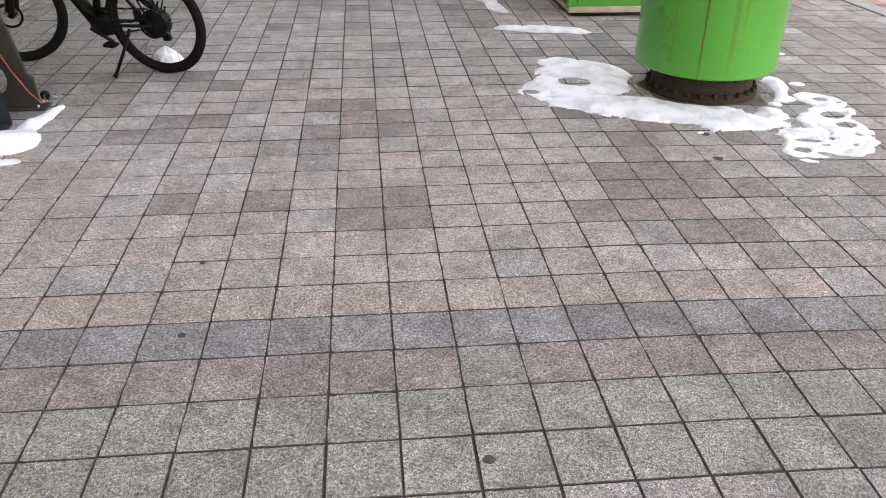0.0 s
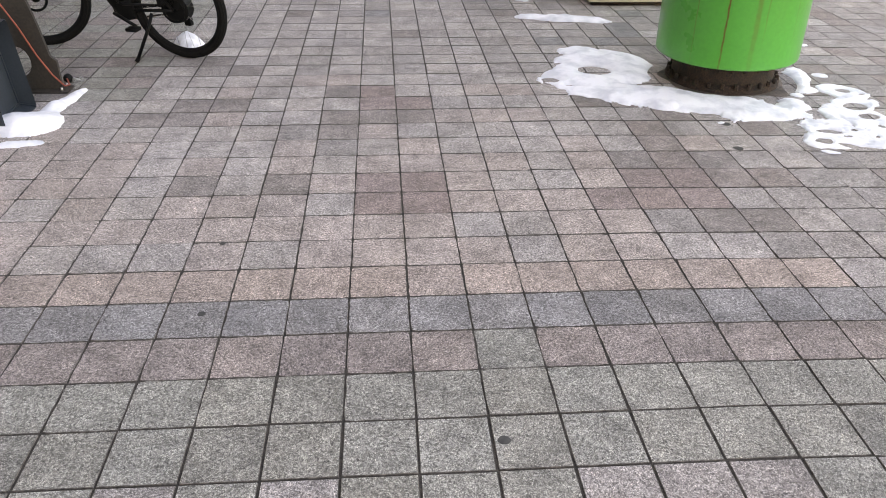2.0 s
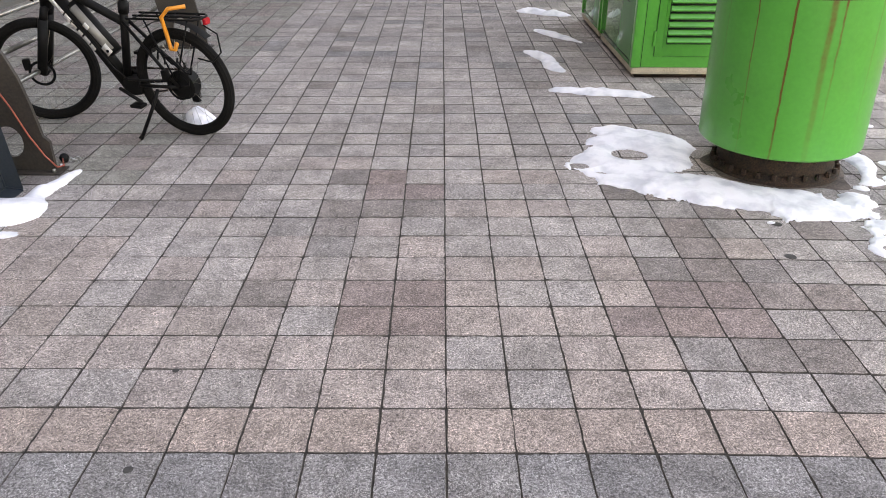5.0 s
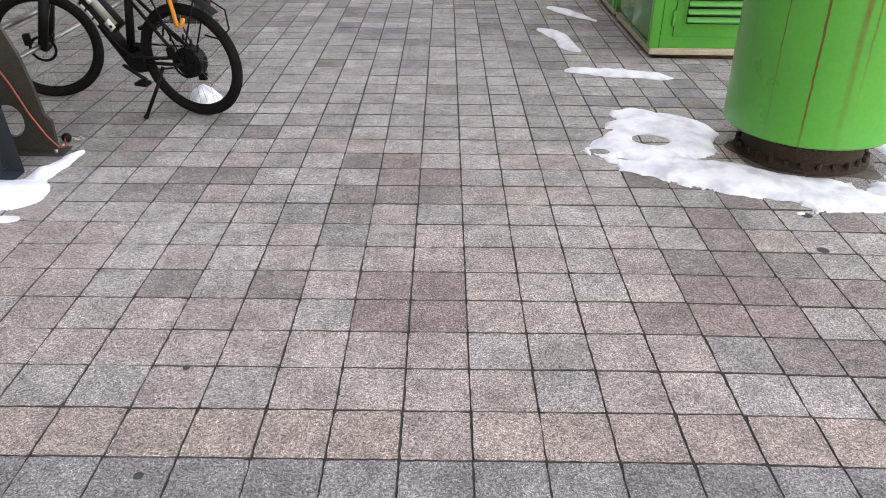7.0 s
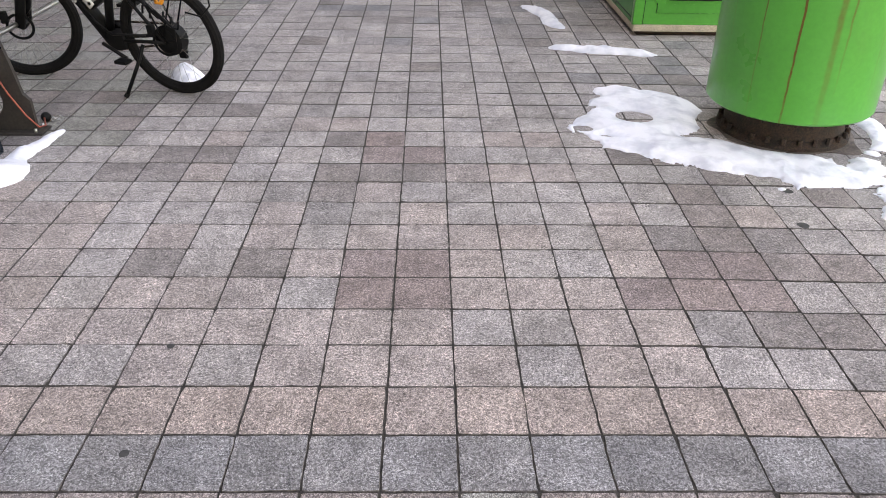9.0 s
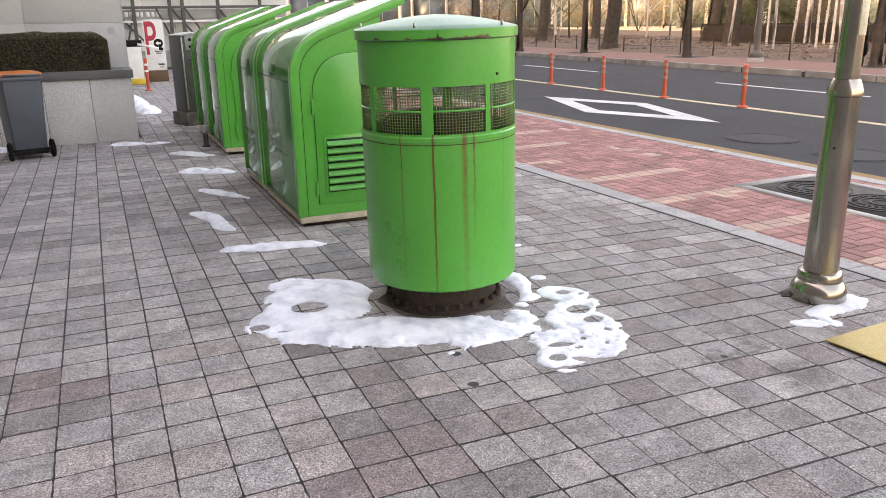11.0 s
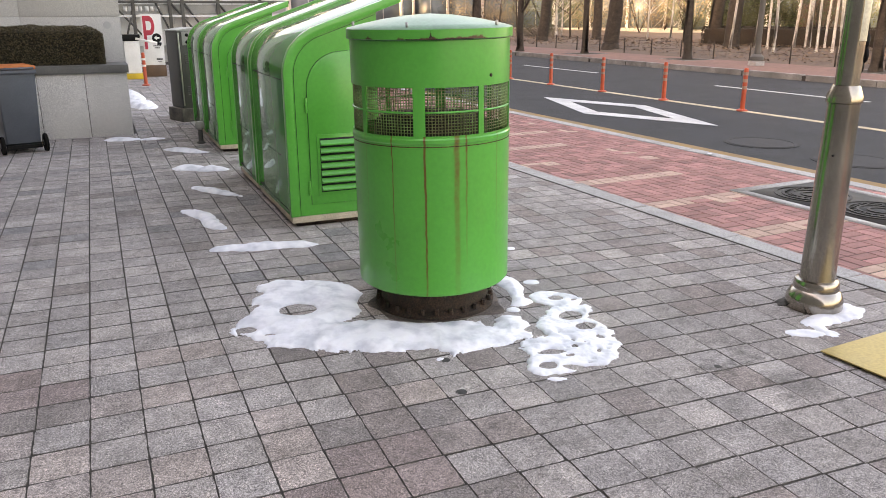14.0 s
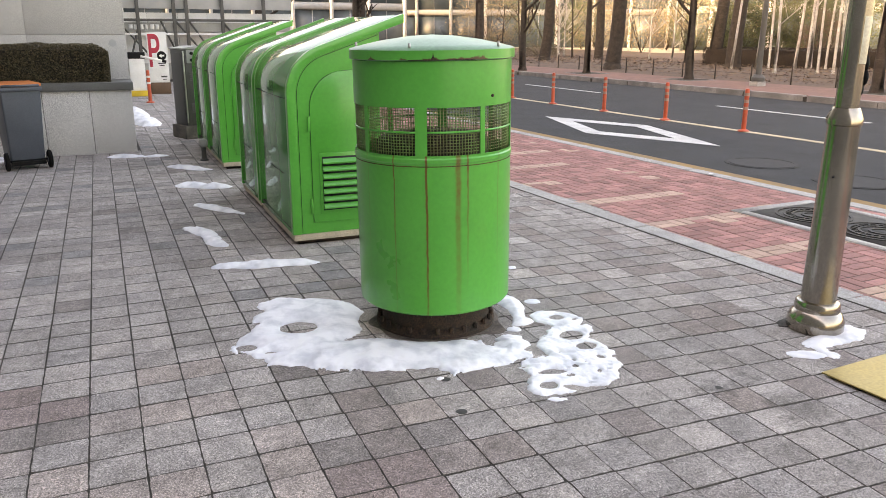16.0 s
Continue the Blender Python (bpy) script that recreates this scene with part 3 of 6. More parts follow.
    for p in lid.data.polygons:
        p.material_index = 1 if max(abs(p.normal.z), 0) < 0.7 else 0
    for a in (-128, -58, 60, 150):
        part("lid_bolt", tube([(0.40 * math.cos(radians(a)), 0.40 * math.sin(radians(a)), 1.50), (0.40 * math.cos(radians(a)), 0.40 * math.sin(radians(a)), 1.53)], 0.007, 8), M_STEEL_DIM, lid)
    for a0, a1, depth in ((-128, -84, 0.0015),):
        part("rust_chip", lathe([(0.4298, 1.450), (0.4302, 1.450), (0.4302, 1.452 + depth * 1.4), (0.4298, 1.452 + depth * 1.4)], 10, a0=a0, a1=a1, closed_profile=True), M_RUST, lid, "rust eaten through the paint")
    chip = prism([(-0.014, 1.452), (0.016, 1.452), (0.003, 1.468), (0.0, 1.488), (-0.004, 1.467)], -0.0008, 0.002)
    chip.transform(Matrix.Rotation(radians(-22), 4, "Z") @ Matrix.Translation((0, -0.4295, 0)))
    part("rust_chip", chip, M_RUST, lid)
    c, s = math.cos(radians(-67.5)), math.sin(radians(-67.5))
    part("bolt", tube([((r - 0.004) * c, (r - 0.004) * s, 1.275), ((r + 0.006) * c, (r + 0.006) * s, 1.275)], 0.008, 8), M_RUST, top)
    return top


vent_drum()
bm = lathe([(0.0, 0.003), (0.30, 0.003), (0.345, 0.003), (0.375, 0.001), (0.38, -0.02)], 72)
for v_ in bm.verts:
    if v_.co.xy.length > 0.35:
        v_.co.xy *= 1 + 0.25 * noise.noise(v_.co * 5)
single("ground_ring", bm, mat("stained_mortar", (0.15, 0.115, 0.098), (0.055, 0.042, 0.035), rough=0.85, scale=13, fine=90, grain=0.4, bump=0.6), "dark rust-stained mortar bed round the drum", "mortar bed", pose(2.225, 2.905, 0))


# ---- the green cabinets ----
def cabinet_profile(inset=0.0, top_right=True):
    r, w = 0.36, 0.71
    pts = [(inset, 0.085 + inset * 0)]
    slope = math.atan2(1.70 - 1.50, 0.90 - 0.33)
    end = math.pi / 2 - slope
    cx, cz = r, 1.13
    for k in range(13):
        a = math.pi - (math.pi - (math.pi / 2 + slope)) * k / 12
        pts.append((cx + (r - inset) * math.cos(a), cz + (r - inset) * math.sin(a)))
    x, z = pts[-1]
    return pts, (x, z), slope


def cabinet(y0, depth, label):
    top = thing("vent_cabinet", pose(1.82, y0, 0), label, "cabinet", "row of green cabinets")
    d = depth
    pts, (x, z), slope = cabinet_profile()
    inn, (xi, zi), _ = cabinet_profile(0.03)
    xr = 0.90
    outer = pts + [(xr, z + (xr - x) * math.tan(slope))]
    inner = inn + [(xr, zi + (xr - xi) * math.tan(slope))]
    part("shell", prism(outer + inner[::-1], 0.05, d, bevel=0.003), M_GREEN_SHELL, top, "curved glossy green roof and side shell", smooth=0.5)
    # rim at the end, lighter paint
    inn2, (x2, z2), _ = cabinet_profile(0.055)
    outer2 = [(a - 0.006 if k < 8 else a, b + (0.006 if k >= 6 else 0)) for k, (a, b) in enumerate(pts)] + [(xr + 0.006, z + (xr + 0.006 - x) * math.tan(slope) + 0.006)]
    rim_in = inn2 + [(xr + 0.006, z2 + (xr + 0.006 - x2) * math.tan(slope))]
    part("end_rim", prism(outer2 + rim_in[::-1], -0.012, 0.05, bevel=0.004), M_GREEN, top, smooth=0.5)
    body = inn2 + [(0.71, z2 + (0.71 - x2) * math.tan(slope)), (0.71, 0.085)]
    part("body", prism(body, 0.0, d), M_GREEN, top, smooth=0.5)
    part("back_rim", prism(outer2 + rim_in[::-1], d - 0.02, d + 0.004), M_GREEN, top, smooth=0.5)
    # dark joint inside the rim
    g0, (ax, az), _ = cabinet_profile(0.068)
    g1, (bx, bz), _ = cabinet_profile(0.0715)
    part("rim_joint", prism(g0 + [(0.70, az + (0.70 - ax) * math.tan(slope)), (0.70, bz + (0.70 - bx) * math.tan(slope))] + g1[::-1], -0.0025, 0.001), M_DARK, top)
    # door with a swept corner
    arc = [(0.16, 0.17)] + [(0.16 + 0.27 * (1 - math.cos(radians(a))), 1.03 + 0.27 * math.sin(radians(a))) for a in range(0, 91, 9)] + [(0.665, 1.32), (0.665, 0.17)]
    door = part("door", prism(arc, -0.010, 0.002, bevel=0.003), M_GREEN, top, "door with a rounded upper corner", smooth=0.5)
    gap = [(a + (-0.002 if a < 0.3 else 0.002 if a > 0.6 else 0), b + (-0.002 if b < 0.3 else 0.002 if b > 1.1 else 0)) for a, b in arc]
    part("door_gap", prism(gap, -0.002, 0.001), M_DARK, top)
    for zc in (0.30, 0.92):
        part("hinge", box((0.140, -0.018, zc - 0.055), (0.158, -0.001, zc + 0.055), 0.004), M_GREEN, door)
    frame_ = part("louvre_frame", box((0.215, -0.016, 0.235), (0.66, -0.008, 0.70), 0.003), M_GREEN, door)
    part("louvre_recess", box((0.238, -0.0175, 0.262), (0.642, -0.0155, 0.672)), M_DARK, frame_)
    for k in range(7):
        zc = 0.268 + k * 0.0575
        bm = prism([(-0.016, zc), (-0.040, zc + 0.008), (-0.040, zc + 0.016), (-0.016, zc + 0.046)], 0.24, 0.64, axis="x")
        part("louvre_slat", bm, M_GREEN, frame_)
    part("plinth", box((0.004, -0.006, 0.034), (0.73, d, 0.083), 0.006), M_PLINTH, top, "chipped beige painted plinth")
    # set-back block, coloured dark to stand in for the shadowed gap below the plinth
    part("foot", box((0.045, 0.035, 0.0), (0.68, d - 0.03, 0.035)), M_RUST, top)
    # long hatch cut into the side, with a low handle slot
    part("side_seam", box((-0.0035, 0.25, 0.52), (0.001, 0.75, 0.524)), M_DARK, top)
    part("side_strip", box((-0.004, 0.06, 0.12), (0.001, d - 0.05, 0.124)), M_DARK, top)
    part("roof_seam", box((-0.003, 0.06, 1.10), (0.001, d - 0.03, 1.103)), M_DARK, top)
    return top


cabinet(4.745, 1.27, "rounded green metal ventilation cabinet with louvred door on a beige plinth")
cabinet(6.12, 0.92, "rounded green metal ventilation cabinet close behind the first one")
cabinet(8.42, 1.20, "rounded green metal ventilation cabinet beyond the gap")
cabinet(9.72, 1.16, "rounded green metal ventilation cabinet at the end of the row")


# ---- steel pole ----
def steel_pole():
    top = thing("steel_pole", pose(4.088, 1.94, 0, 0, 0.35, 0), "polished stainless steel street pole with a flared collar base", "pole")
    part("base_cover", lathe([(0.09, 0.0), (0.142, 0.0), (0.148, 0.012), (0.147, 0.055), (0.140, 0.082), (0.126, 0.103), (0.117, 0.112), (0.118, 0.120), (0.116, 0.152), (0.110, 0.163), (0.09, 0.168)], 56), M_STEEL, top, "two-stepped polished base cover")
    part("lower_shaft", lathe([(0.092, 0.12), (0.079, 1.13)], 48), M_SHAFT, top)
    part("collar", lathe([(0.079, 1.12), (0.088, 1.125), (0.088, 1.155), (0.066, 1.21), (0.056, 1.212)], 48), M_STEEL, top, "bright flared collar ring")
    part("upper_shaft", lathe([(0.058, 1.20), (0.054, 5.5), (0.0, 5.5)], 48), M_SHAFT, top)
    part("paper_patch", lathe([(0.0582, 1.43), (0.059, 1.43), (0.059, 1.66), (0.0582, 1.66)], 10, a0=-115, a1=-45, closed_profile=True), M_STEEL_DIM, top, "dull rubbed sticker patch")
    clump = bmesh.new()
    for k, (dx, dz, w) in enumerate(((0.062, 1.30, 0.022), (0.072, 1.36, 0.030), (0.070, 1.43, 0.026), (0.066, 1.50, 0.018))):
        bmesh.ops.create_icosphere(clump, subdivisions=2, radius=w, matrix=Matrix.Translation((dx, -0.012, dz)) @ Matrix.Diagonal((0.7, 1, 1.7, 1)))
    for v_ in clump.verts:
        v_.co += Vector((1, 1, 1)) * 0.008 * noise.noise(v_.co * 60)
    part("tape_wad", clump, M_BLACK, top, "dark wad of old tape and ties")
    part("tape_band", lathe([(0.0575, 1.335), (0.0605, 1.335), (0.0605, 1.352), (0.0575, 1.352)], 32, a0=-60, a1=120, closed_profile=True), M_BLACK, top)
    part("shaft_screw", tube([(-0.082 * 0.9, -0.045, 0.86), (-0.090 * 0.95, -0.050, 0.86)], 0.006, 8), M_BLACK, top)
    return top


steel_pole()
bm = prism([(3.92, 2.03), (4.0, 1.985), (4.08, 2.04), (4.06, 2.11), (3.97, 2.09)], 0.0, 0.0045, axis="z", bevel=0.001)
single("mortar_patch", bm, mat("dark_mortar", (0.075, 0.068, 0.06), (0.04, 0.036, 0.032), rough=0.95, scale=14, fine=110, grain=0.4, bump=0.6), "dark crumbled mortar patch beside the steel pole", "mortar patch")
bm = prism([(3.606, 1.47), (3.69, 0.55), (4.60, 0.63), (4.52, 1.53)], 0.012, 0.019, axis="z", bevel=0.002)
board = single("gold_board", bm, M_BRASS, "flat gold-coloured metal sheet lying on the pavers", "metal sheet", smooth=0.4)
for k, (x, y) in enumerate(((3.8, 0.8), (4.35, 0.8), (3.8, 1.35), (4.35, 1.35))):
    part("batten", box((x - 0.06, y - 0.06, 0.0), (x + 0.06, y + 0.06, 0.0125)), M_DARK, board)


# ---- snow ----
def snow(name, blobs, holes, label, height=0.045, cell=0.009, rough=0.40, seed=0, group="melting snow patches", squash=1.0, pits=0.0):
    """A melting patch: blobs are (x, y, half length, half width, degrees), holes the same."""
    x0 = min(b[0] - max(b[2], b[3]) * 1.5 for b in blobs)
    x1 = max(b[0] + max(b[2], b[3]) * 1.5 for b in blobs)
    y0 = min(b[1] - max(b[2], b[3]) * 1.5 for b in blobs)
    y1 = max(b[1] + max(b[2], b[3]) * 1.5 for b in blobs)
    nx, ny = int((x1 - x0) / cell) + 2, int((y1 - y0) / cell) + 2

    def field(x, y):
        f = -1.0
        for bx, by, a, b, ang in blobs:
            c, s = math.cos(radians(ang)), math.sin(radians(ang))
            u, v = (x - bx) * c + (y - by) * s, -(x - bx) * s + (y - by) * c
            g = 1 - math.sqrt((u / a) ** 2 + (v / b) ** 2)
            g *= min(a, b)
            k = 0.03
            hmix = max(k - abs(f - g), 0) / k
            f = max(f, g) + hmix * hmix * k / 4
        f += rough * 0.10 * noise.fractal((x * 7, y * 7, seed * 7.3), 0.9, 2.2, 5) + rough * 0.022 * noise.noise((x * 38, y * 38, seed * 3.1))
        if pits:
            f = min(f, (pits - noise.noise((x * 15, y * 15, 4.4 + seed)) - 0.4 * noise.noise((x * 37, y * 37, 1.4 + seed))) * 0.05)
        for bx, by, a, b, ang in holes:
            c, s = math.cos(radians(ang)), math.sin(radians(ang))
            u, v = (x - bx) * c + (y - by) * s, -(x - bx) * s + (y - by) * c
            g = (math.sqrt((u / a) ** 2 + (v / b) ** 2) - 1) * min(a, b) + 0.006 * noise.noise((x * 40, y * 40, 5.0 + seed))
            f = min(f, g)
        return f

    vals = [[field(x0 + i * cell, y0 + j * cell) for j in range(ny)] for i in range(nx)]
    verts, faces, at = [], [], {}
    for i in range(nx - 1):
        for j in range(ny - 1):
            corners = ((i, j), (i + 1, j), (i + 1, j + 1), (i, j + 1))
            if max(vals[a][b] for a, b in corners) <= 0:
                continue
            ids = []
            for a, b in corners:
                if (a, b) not in at:
                    f = vals[a][b]
                    x, y = x0 + a * cell, y0 + b * cell
                    z = height * (1 - math.exp(-f / (0.06 * squash))) * (1 + 0.35 * noise.noise((x * 14, y * 14, 1.7 + seed))) + 0.010 if f > 0 else max(-0.02, 0.010 + f * 1.6)
                    z += 0.002 * noise.noise((x * 70, y * 70, 2.0)) if f > 0 else 0
                    at[(a, b)] = len(verts)
                    verts.append((x, y, z - 0.006))
                ids.append(at[(a, b)])
            faces.append(ids)
    ob = from_arrays(name, verts, faces, [M_SNOW])
    ob.data.polygons.foreach_set("use_smooth", [True] * len(faces))
    return tagged(ob, label, "snow", group)


snow("snow_patch", [(1.55, 3.12, 0.37, 0.34, 60), (1.36, 2.88, 0.27, 0.22, -10), (1.47, 3.44, 0.12, 0.16, 70), (1.72, 2.55, 0.52, 0.20, -20), (2.08, 2.38, 0.36, 0.18, -20), (2.42, 2.40, 0.12, 0.10, 40), (1.985, 2.245, 0.045, 0.075, 0)],
     [(1.453, 3.056, 0.105, 0.09, -18), (1.14, 2.877, 0.055, 0.045, -20), (1.242, 2.77, 0.03, 0.016, -20), (2.24, 2.93, 0.47, 0.385, 0), (1.98, 3.35, 0.14, 0.34, 0), (1.92, 2.18, 0.07, 0.06, 0), (1.23, 3.20, 0.05, 0.03, 30)],
     "wide melting snow patch beside the green drum with a bare hole", 0.034, rough=0.42, squash=1.3, seed=1)
snow("snow_patch", [(2.70, 2.17, 0.175, 0.28, 0), (2.585, 1.95, 0.15, 0.15, 0), (2.46, 2.06, 0.13, 0.12, 0), (2.37, 1.90, 0.12, 0.095, -10), (2.82, 2.40, 0.09, 0.12, -20)],
     [(2.781, 2.372, 0.075, 0.062, 20), (2.775, 2.217, 0.062, 0.048, 10), (2.442, 2.010, 0.07, 0.032, -15), (2.349, 1.888, 0.048, 0.038, 0), (2.505, 1.943, 0.024, 0.018, 0), (2.582, 2.025, 0.026, 0.018, 30), (2.45, 1.82, 0.06, 0.03, -40), (2.66, 1.93, 0.03, 0.012, 60), (2.83, 2.05, 0.02, 0.014, 60)],
     "thin patch of melting snow full of bare holes", 0.022, cell=0.007, pits=0.64, rough=0.40, seed=2)
snow("snow_patch", [(2.845, 2.62, 0.11, 0.15, 20)], [(2.85, 2.635, 0.045, 0.04, 0), (2.93, 2.57, 0.02, 0.016, 0)], "small ragged ring of melting snow", 0.02, cell=0.007, rough=0.30, seed=22)
snow("snow_patch", [(2.67, 2.88, 0.085, 0.24, -25), (2.625, 2.655, 0.075, 0.06, 0)], [(2.225, 2.905, 0.43, 0.43, 0)], "small melting snow strip beside the green drum", 0.03, rough=0.22, seed=3)
snow("snow_patch", [(2.542, 2.572, 0.036, 0.036, 0)], [], "little crumb of thin snow near the drum", 0.012, rough=0.15, seed=23)
snow("snow_patch", [(2.867, 2.927, 0.045, 0.035, -20)], [], "little crumb of snow on the pavers", 0.015, rough=0.15, seed=4)
snow("snow_patch", [(2.312, 1.75, 0.034, 0.014, -20)], [], "little crumb of thin snow on the pavers", 0.008, rough=0.15, seed=5)
snow("snow_patch", [(1.918, 2.150, 0.014, 0.011, 0)], [], "tiny icy crumb on a wet paver", 0.014, rough=0.1, seed=24)
snow("snow_patch", [(3.08, 3.60, 0.03, 0.03, 0)], [], "little crumb of snow behind the drum", 0.02, seed=6)
snow("snow_patch", [(1.55, 4.33, 0.34, 0.08, -12), (1.30, 4.40, 0.12, 0.05, 0)], [], "long narrow strip of melting snow on the pavers", 0.05, rough=0.24, seed=7)
snow("snow_patch", [(1.22, 5.42, 0.24, 0.075, -65), (1.28, 5.08, 0.18, 0.06, -75)], [], "elongated snow lump on the pavers", 0.06, rough=0.24, seed=8)
snow("snow_patch", [(1.46, 6.30, 0.31, 0.07, -58)], [], "narrow snow strip beside the cabinets", 0.04, rough=0.24, seed=9)
snow("snow_patch", [(1.37, 7.53, 0.18, 0.11, -30), (1.60, 7.37, 0.17, 0.10, -20)], [], "small snow patch beside the cabinets", 0.05, rough=0.24, seed=10)
snow("snow_patch", [(1.45, 8.70, 0.32, 0.10, -48)], [], "narrow snow strip beside the cabinets", 0.045, rough=0.24, seed=11)
snow("snow_patch", [(0.78, 9.90, 0.22, 0.10, -10)], [], "snow remnant along the planter wall", 0.045, rough=0.24, seed=12)
snow("snow_patch", [(1.16, 9.80, 0.14, 0.07, 0)], [], "snow remnant near the planter corner", 0.03, rough=0.24, seed=13)
snow("snow_patch", [(3.99, 1.765, 0.15, 0.062, 0), (4.17, 1.77, 0.11, 0.058, 20), (4.25, 1.86, 0.045, 0.08, -20), (3.86, 1.66, 0.045, 0.07, 0)], [(3.93, 1.66, 0.05, 0.03, 0)], "melting snow at the foot of the steel pole", 0.03, rough=0.24, seed=14)
snow("snow_patch", [(3.74, 1.685, 0.11, 0.045, -25)], [], "thin snow remnant near the steel pole", 0.02, rough=0.24, seed=15)
snow("snow_patch", [(-1.615, 2.25, 0.115, 0.145, 0), (-1.62, 2.48, 0.055, 0.17, -8), (-1.575, 2.68, 0.032, 0.12, -8), (-1.72, 2.22, 0.2, 0.15, 0)], [], "heap of old snow against the slate plastic base", 0.06, rough=0.12, seed=16)
snow("snow_patch", [(-1.62, 1.99, 0.12, 0.04, 10)], [], "thin streak of snow near the slate plastic base", 0.02, rough=0.15, seed=17)
snow("snow_patch", [(-1.165, 3.63, 0.085, 0.15, 20)], [], "little snow heap behind the bicycle wheel", 0.11, seed=18)
snow("snow_patch", [(-0.96, 10.11, 0.42, 0.20, 5)], [], "snow heap beside the wheeled bin", 0.07, cell=0.02, seed=19)
snow("snow_patch", [(1.20, 14.2, 0.25, 0.9, 10), (1.15, 15.8, 0.2, 1.2, 5)], [], "long snow heap beside the building corner", 0.10, cell=0.04, seed=20)


# ---- granite building and planter ----
bm = box((-14, 11.012, -0.1), (0.955, 60, 15.0))
wall = single("wall_north", bm, M_GRANITE_SM, "tall pale granite building wall with square panels", "wall", kind="structure", smooth=0)
# mostly unseen block, added this tall and dark to shade the near ground
bm = box((-20, -60, -0.1), (-4.4, 11.0, 15.0))
single("wall_west", bm, M_DARKSTONE, "tall plain dark granite building wall", "wall", kind="structure", smooth=0)
planter = thing("planter_wall", pose(0, 0, 0), "low granite planter wall with dark coping below a hedge", "planter", kind="structure")
part("core", box((-4.39, 10.312, -0.05), (0.945, 11.0, 0.80)), M_JOINT, planter)
xs = [0.955, 0.44, -0.12] + [-0.12 - 0.56 * k for k in range(1, 8)]
for a, b in zip(xs, xs[1:]):
    part("panel", box((b + 0.003, 10.298, 0.0), (a - 0.003, 10.33, 0.825), 0.003), M_GRANITE, planter)
part("end_panel", box((0.935, 10.335, 0.0), (0.957, 10.998, 0.825), 0.003), M_GRANITE, planter)
for a, b in ((0.985, -0.62), (-0.62, -2.2), (-2.2, -4.38)):
    part("coping", box((b + 0.002, 10.26, 0.828), (a - 0.002, 10.998, 0.93), 0.006), M_CAP, planter, "dark grey coping stone")
cols = [0.958, -0.25, -1.45, -2.65, -3.85, -5.05]
rows = [0.03, 0.78, 1.53, 2.28, 3.03, 3.78, 4.53]
for a, b in zip(cols, cols[1:]):
    for c, d in zip(rows, rows[1:]):
        part("wall_panel", box((b + 0.003, 11.0, c + 0.003), (a - 0.003, 11.03, d - 0.003), 0.002), M_GRANITE_SM, wall)
for c, d in zip(rows, rows[1:]):
    for k in range(4):
        part("wall_panel", box((0.945, 11.034 + 1.2 * k, c + 0.003), (0.975, 12.228 + 1.2 * k, d - 0.003), 0.002), M_GRANITE_SM, wall)
single("wall_disc", tube([(0.80, 10.992, 1.42), (0.80, 11.004, 1.42)], 0.05, 24), M_GREYFAC, "small pale round cover plate on the granite wall", "cover plate", smooth=0)


def leaves(lo, hi, count, size, rnd, shell=0.07, round_=0.1):
    """Small leaf blades gathered near the faces of a clipped block."""
    verts, faces = [], []
    lo, hi = Vector(lo), Vector(hi)
    for _ in range(count):
        p = Vector([rnd.uniform(a, b) for a, b in zip(lo, hi)])
        ax = rnd.choice((0, 1, 1, 2, 2))
        side = rnd.random() < (0.85 if ax == 1 else 0.5)
        depth = abs(rnd.gauss(0, shell * 0.5))
        p[ax] = (lo[ax] + depth) if (side if ax == 1 else (not side if ax == 2 else side)) else (hi[ax] - depth)
        p.z += 0.02 * noise.noise(p * 5) * 2
        dx = min(p.x - lo.x, hi.x - p.x)
        if dx < round_ and p.z > hi.z - (round_ - dx):
            p.z -= (round_ - dx) * 0.6
        d = Vector((rnd.uniform(-1, 1), rnd.uniform(-1, 1), rnd.uniform(-0.6, 1))).normalized()
        w = d.orthogonal().normalized()
        w.rotate(Matrix.Rotation(rnd.uniform(0, 6.28), 3, d))
        s = size * rnd.uniform(0.6, 1.3)
        k = len(verts)
        verts += [p - d * s, p + w * s * 0.45, p + d * s, p - w * s * 0.45]
        faces.append((k, k + 1, k + 2, k + 3))
    return verts, faces


hedge = thing("hedge", pose(0, 0, 0.925), "clipped dark evergreen hedge with brownish tips on the planter", "hedge")
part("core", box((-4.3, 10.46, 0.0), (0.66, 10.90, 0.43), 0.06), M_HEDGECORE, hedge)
rnd = random.Random(3)
v, f = leaves((-4.35, 10.40, 0.0), (0.72, 10.95, 0.485), 75000, 0.014, rnd, round_=0.17)
ob = from_arrays("foliage", [tuple(p) for p in v], f, [M_LEAF])
ob.parent = hedge
tagged(ob, kind="stuff")


